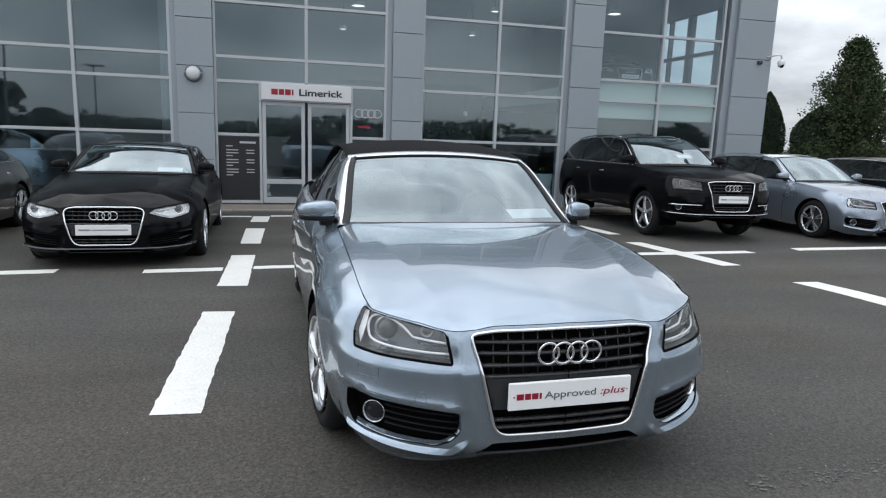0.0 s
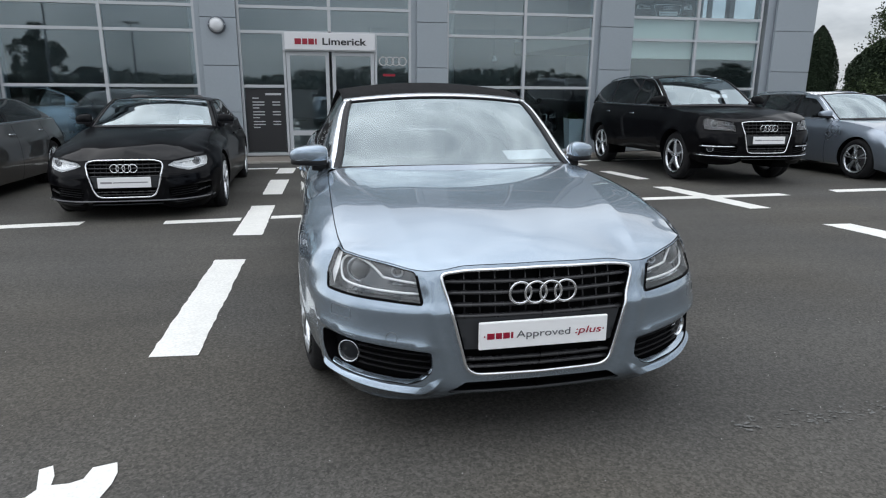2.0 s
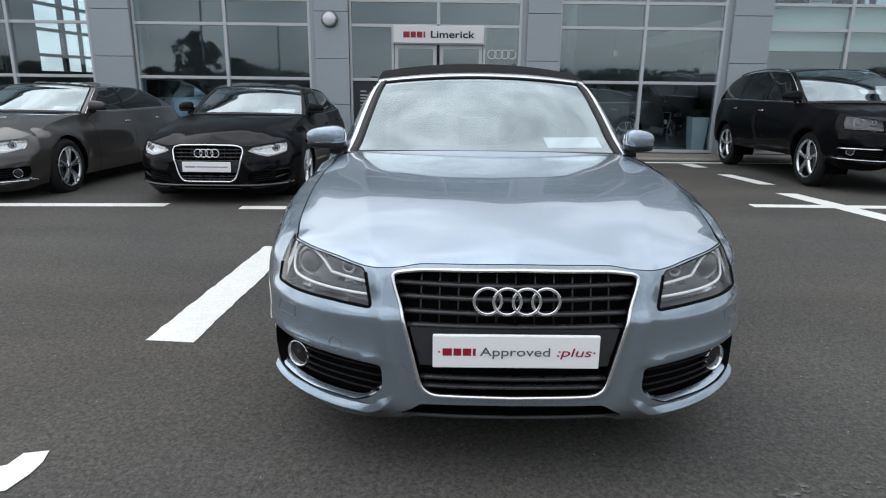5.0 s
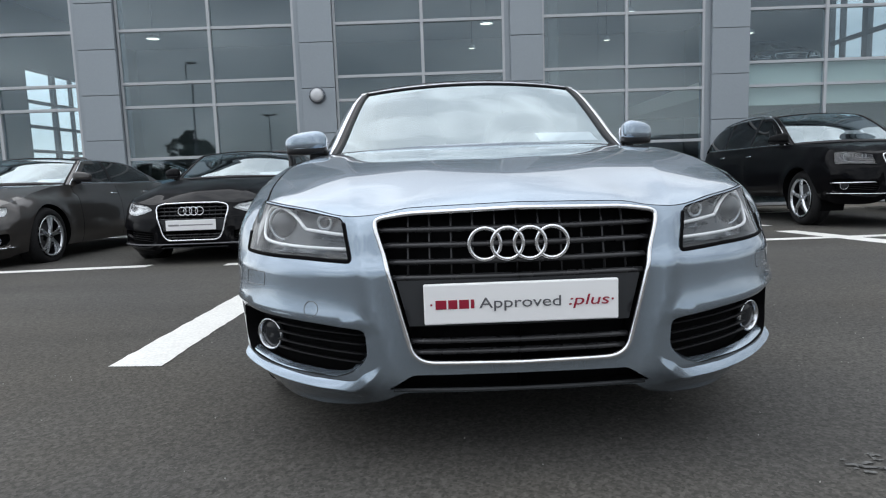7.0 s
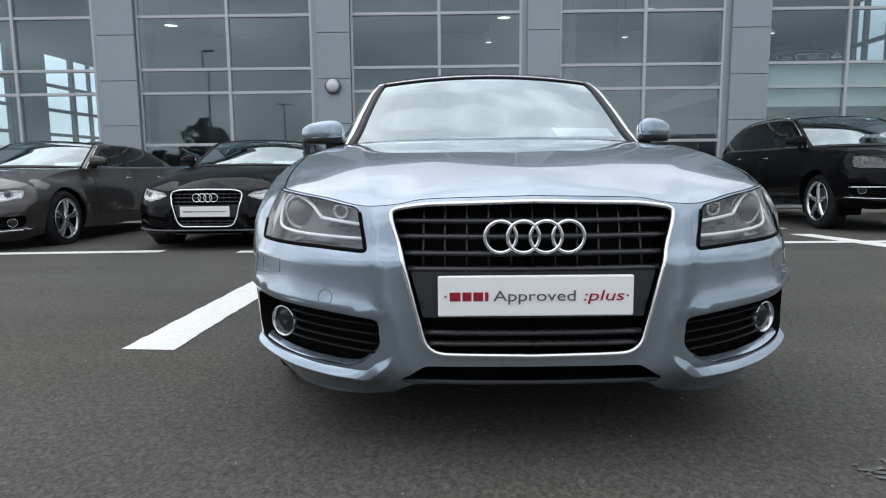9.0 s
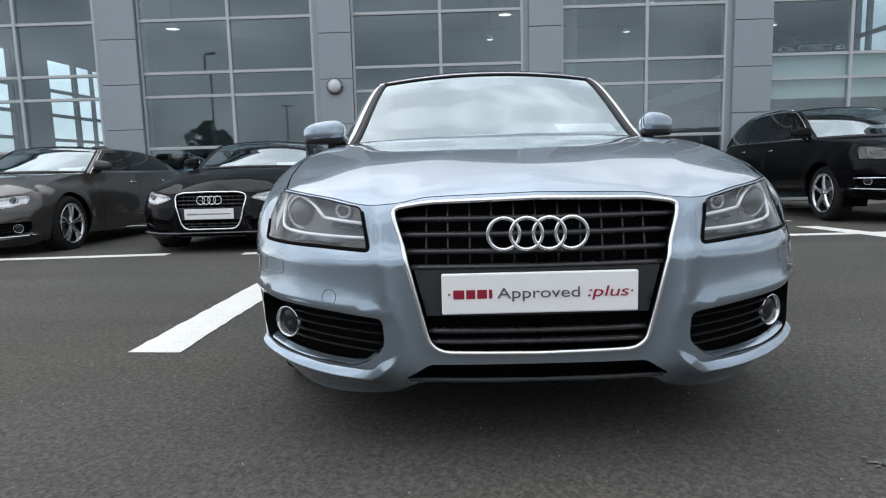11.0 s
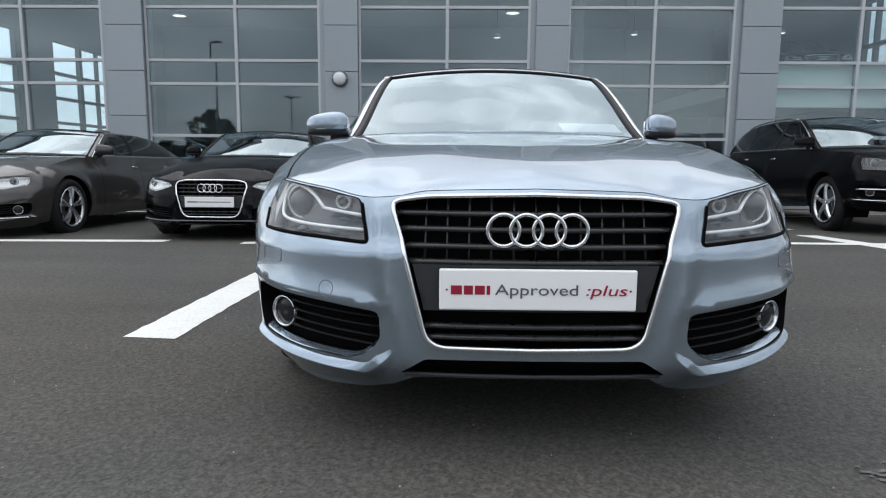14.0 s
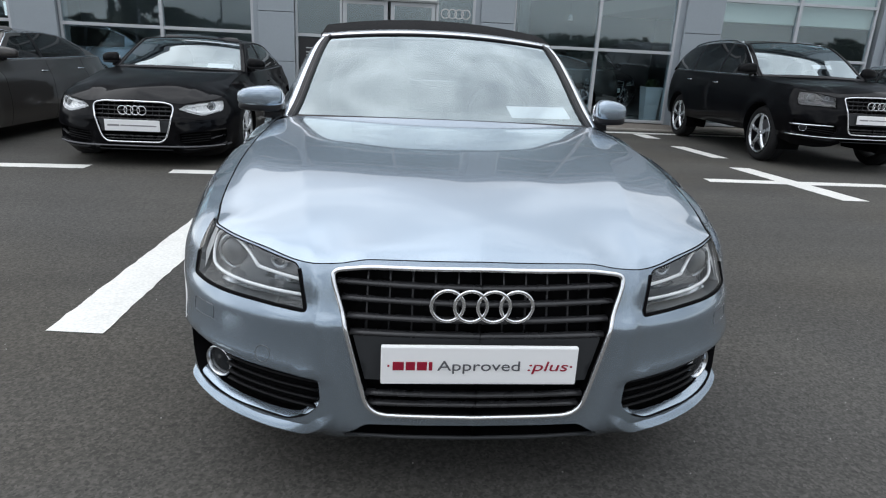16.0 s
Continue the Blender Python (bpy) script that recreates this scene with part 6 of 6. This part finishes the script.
def roof_bars(car, rail, n0, n1, m):
    R = spline(rail, 8)
    for side in (1, -1):
        part("roof_bar", tube([(side * (R[k][0] - 0.04), R[k][1], R[k][2] + (0.035 if n0 + 2 < k < n1 - 2 else 0.012)) for k in range(n0, n1)], 0.014, n=8), m, car, "bright roof bar", True)


roof_bars(black_suv, SUV_RAIL, 34, 60, M_SATIN)
roof_bars(silver_estate, ESTATE_RAIL, 34, 58, M_SATIN)


def sheet_of_paper(m, label, bars=False):
    """A price sheet lying on a dashboard."""
    t = thing("price_sheet", box(-0.15, 0.15, -0.05, 0.05, 0, 0.002), M_PAPER, label, "paper sheet", "price sheets")
    t.matrix_basis = m
    return t


sheet_of_paper(Matrix.Translation((0.44, 1.575, 0.985)) @ pose(0, 0, 0, 27, 0, 12), "white price sheet on the dashboard behind the windscreen")
sheet_of_paper(black_saloon.matrix_basis @ Matrix.Translation((0.42, 1.78, 1.0)) @ pose(0, 0, 0, 27, 0, 2), "white price sheet behind the windscreen of the black saloon")
sheet_of_paper(grey_saloon.matrix_basis @ Matrix.Translation((0.42, 1.78, 1.0)) @ pose(0, 0, 0, 27, 0, 2), "white price sheet behind the windscreen of the grey saloon")
sheet_of_paper(black_suv.matrix_basis @ Matrix.Translation((0.30, 1.85, 1.33)) @ pose(0, 0, 0, 35, 0, 2), "pale price sheet high behind the windscreen of the sport utility car")

# ---- showroom cars ----
show_a = copy_thing(grey_saloon, Matrix.Translation((-0.05, 13.75, FLOOR)) @ pose(0, 0, 0, 0, 0, -87))
tagged(show_a, "grey saloon car on show behind the glass", "car")
show_b = copy_thing(dark_estate, Matrix.Translation((5.15, 15.1, FLOOR)) @ pose(0, 0, 0, 0, 0, 4))
tagged(show_b, "dark car on show behind the glass", "car")
show_c = copy_thing(silver_estate, Matrix.Translation((-10.45, 13.5, FLOOR)) @ pose(0, 0, 0, 0, 0, -86))
tagged(show_c, "silver estate car on show behind the glass", "car")
show_d = copy_thing(dark_estate, Matrix.Translation((8.8, 14.9, 2.855)) @ pose(0, 0, 0, 0, 0, -8))
tagged(show_d, "dark car on show on the upper floor", "car")


# ---- trees and surroundings ----
def crown_mesh(bm, rng, cx, cy, z0, z1, rad, n, leaf, shape, clipped=False):
    """Many small leaf blades in clumps, gaps between them, an uneven outline."""
    clumps = []
    for _ in range(max(12, n // 45)):
        f = rng.random()
        r = rad * shape(f) * (0.30 + 0.85 * rng.random())
        a = rng.uniform(0, 2 * math.pi)
        q = rng.random() ** 0.5
        clumps.append((cx + r * q * math.cos(a), cy + r * q * math.sin(a), z0 + (z1 - z0) * f, (0.09 + 0.16 * rng.random()) * rad * (0.45 + 0.55 * shape(f))))
    if clipped:
        # the dense inside of a clipped crown
        lathe([(max(0.01, rad * 0.82 * shape(k / 16)), z0 + (z1 - z0) * k / 16 * 0.97) for k in range(17)], "z", 16, bm=bm)
    for _ in range(n):
        if clipped:
            f = rng.random()
            q = rad * shape(f) * (0.80 + 0.20 * rng.random()) * (1 + 0.05 * math.sin(7 * f + 3))
            a = rng.uniform(0, 2 * math.pi)
            q *= 1 + 0.05 * math.sin(3 * a + 9 * f)
            c = Vector((cx + q * math.cos(a), cy + q * math.sin(a), z0 + (z1 - z0) * f))
        else:
            x, y, z, r = rng.choice(clumps)
            d = Vector((rng.gauss(0, 1), rng.gauss(0, 1), rng.gauss(0, 0.8))).normalized() * r * rng.random() ** 0.4
            c = Vector((x, y, z)) + d
        u = Vector((rng.gauss(0, 1), rng.gauss(0, 1), rng.gauss(0, 1))).normalized()
        v = u.cross(Vector((rng.gauss(0, 1), rng.gauss(0, 1), rng.gauss(0, 1)))).normalized()
        s = leaf * rng.uniform(0.6, 1.4)
        bm.faces.new([bm.verts.new(c + s * p) for p in (u, v * 0.55, -u, -v * 0.55)])
    return clumps


def tree(x, y, h, rad, seed, leaves, label, n=2600, leaf=0.16, low=0.22, kind_shape="round", m=None, zb=None):
    rng = random.Random(seed)
    t = empty("tree", label, "tree", "trees")
    zb = ground_z(y) if zb is None else zb
    shape = {"round": lambda f: max(0.15, math.sin(math.pi * min(1, 0.16 + 0.84 * f)) ** 0.6), "cone": lambda f: max(0.08, (1 - f) ** 0.7 * (0.6 + 0.4 * min(1, f * 6))), "drop": lambda f: max(0.05, (0.45 + 0.55 * math.sin(math.pi / 2 * f / 0.38) if f < 0.38 else (1 - ((f - 0.38) / 0.62) ** 2.2) ** 0.85)), "birch": lambda f: 0.10 + 0.90 * (1 - f) ** 0.8 * (0.88 + 0.12 * math.sin(f * 13))}[kind_shape]
    bm = bmesh.new()
    clumps = crown_mesh(bm, rng, 0, 0, h * low, h, rad, n, leaf, shape, kind_shape == "drop")
    part("crown", bm, leaves, t, "crown of many small leaves")
    bm = lathe([(h * 0.035, -0.1), (h * 0.026, h * 0.1), (h * 0.02, h * 0.4), (h * 0.008, h * 0.8), (0.01, h * 0.95)], "z", 10)
    for cx, cy, cz, r in clumps[::11]:
        z0 = max(h * low * 0.7, cz - 0.25 * h)
        if z0 < cz:
            tube([(0, 0, z0), (cx * 0.4, cy * 0.4, (z0 + cz) / 2), (cx, cy, cz)], h * 0.006, n=5, bm=bm)
    part("trunk", bm, M_BARK, t, "tapered bark trunk with limbs", True)
    t.matrix_basis = Matrix.Translation((x, y, zb))
    return t


big = tree(32.6, 30, 8.0, 3.9, 1, M_LEAF, "tall leafy birch tree with an uneven crown", 42000, 0.075, 0.06, "birch")
copy_thing(big, Matrix.Translation((37.5, 34, ground_z(30))) @ pose(0, 0, 0, 0, 0, 80))
tree(31.5, 31, 4.2, 1.6, 2, M_LEAF_DARK, "rounded dark green shrub tree", 16000, 0.07, 0.0, "drop")
tree(21.1, 23.5, 4.15, 0.85, 3, M_LEAF_DARK, "dense dark conifer beside the showroom corner", 16000, 0.045, 0.02, "drop")
hedge = tree(40, 22, 3.2, 2.6, 4, M_LEAF_DARK, "dense dark green hedge bush", 7000, 0.1, 0.0, "round")
for x, y in ((44, 19), (47, 16), (37, 25), (18.0, 26.5)):
    copy_thing(hedge, Matrix.Translation((x, y, ground_z(30))) @ pose(0, 0, 0, 0, 0, x * 37))
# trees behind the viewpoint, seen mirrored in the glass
back = tree(-21, -28, 5.2, 2.4, 5, M_LEAF_HAZE, "leafy tree across the car park, its colour paled for haze", 5000, 0.17, 0.04, "round")
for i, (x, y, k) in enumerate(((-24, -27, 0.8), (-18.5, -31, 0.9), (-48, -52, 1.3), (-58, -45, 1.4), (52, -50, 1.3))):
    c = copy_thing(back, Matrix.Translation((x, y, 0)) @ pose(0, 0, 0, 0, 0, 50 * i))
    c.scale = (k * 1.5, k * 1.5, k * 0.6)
# low wood on the skyline across the road: clumps of blades on a ragged ridge
rw = random.Random(11)
bm = bmesh.new()
for _ in range(620):
    x = rw.uniform(-190, 190)
    y = -128 + rw.uniform(-9, 9) + 0.0012 * x * x
    top = 3.0 + 1.3 * math.sin(x * 0.045) + 0.8 * math.sin(x * 0.13 + 1) + rw.uniform(-0.4, 1.0)
    r = rw.uniform(2.0, 3.6)
    for _ in range(26):
        f = rw.random()
        c = Vector((x + rw.gauss(0, r * 0.7), y + rw.gauss(0, 1.2), max(0.2, top * f)))
        u = Vector((rw.gauss(0, 1), rw.gauss(0, 1), rw.gauss(0, 1))).normalized()
        v = u.cross(Vector((rw.gauss(0, 1), rw.gauss(0, 1), rw.gauss(0, 1)))).normalized()
        k = rw.uniform(0.5, 1.15)
        bm.faces.new([bm.verts.new(c + k * p) for p in (u, v * 0.7, -u, -v * 0.7)])
# same leaf colour as the back trees, with the haze mixed in
thing("far_wood", bm, M_LEAF_HAZE, "low grey-green belt of distant trees on the skyline, paled for haze", "wood", kind="stuff")


def light_pole(x, y, h, arms):
    p = empty("lamp_post", "slim grey car park lamp post", "lamp post", "lamp posts")
    part("pole", lathe([(0.09, 0), (0.08, 0.4), (0.05, h)], "z", 12), M_CLAD_DARK, p, "tapered grey pole", True)
    for a in range(arms):
        q = a * 360 / max(arms, 1)
        m = pose(0, 0, 0, 0, 0, q)
        part("lamp_head", box(0.1, 0.75, -0.14, 0.14, h - 0.02, h + 0.10, 0.03), M_CLAD_DARK, p, "flat lamp head").matrix_basis = m
    p.matrix_basis = Matrix.Translation((x, y, 0))


light_pole(-16.3, -17, 8.2, 1)
light_pole(-14.5, -30, 6.0, 3)
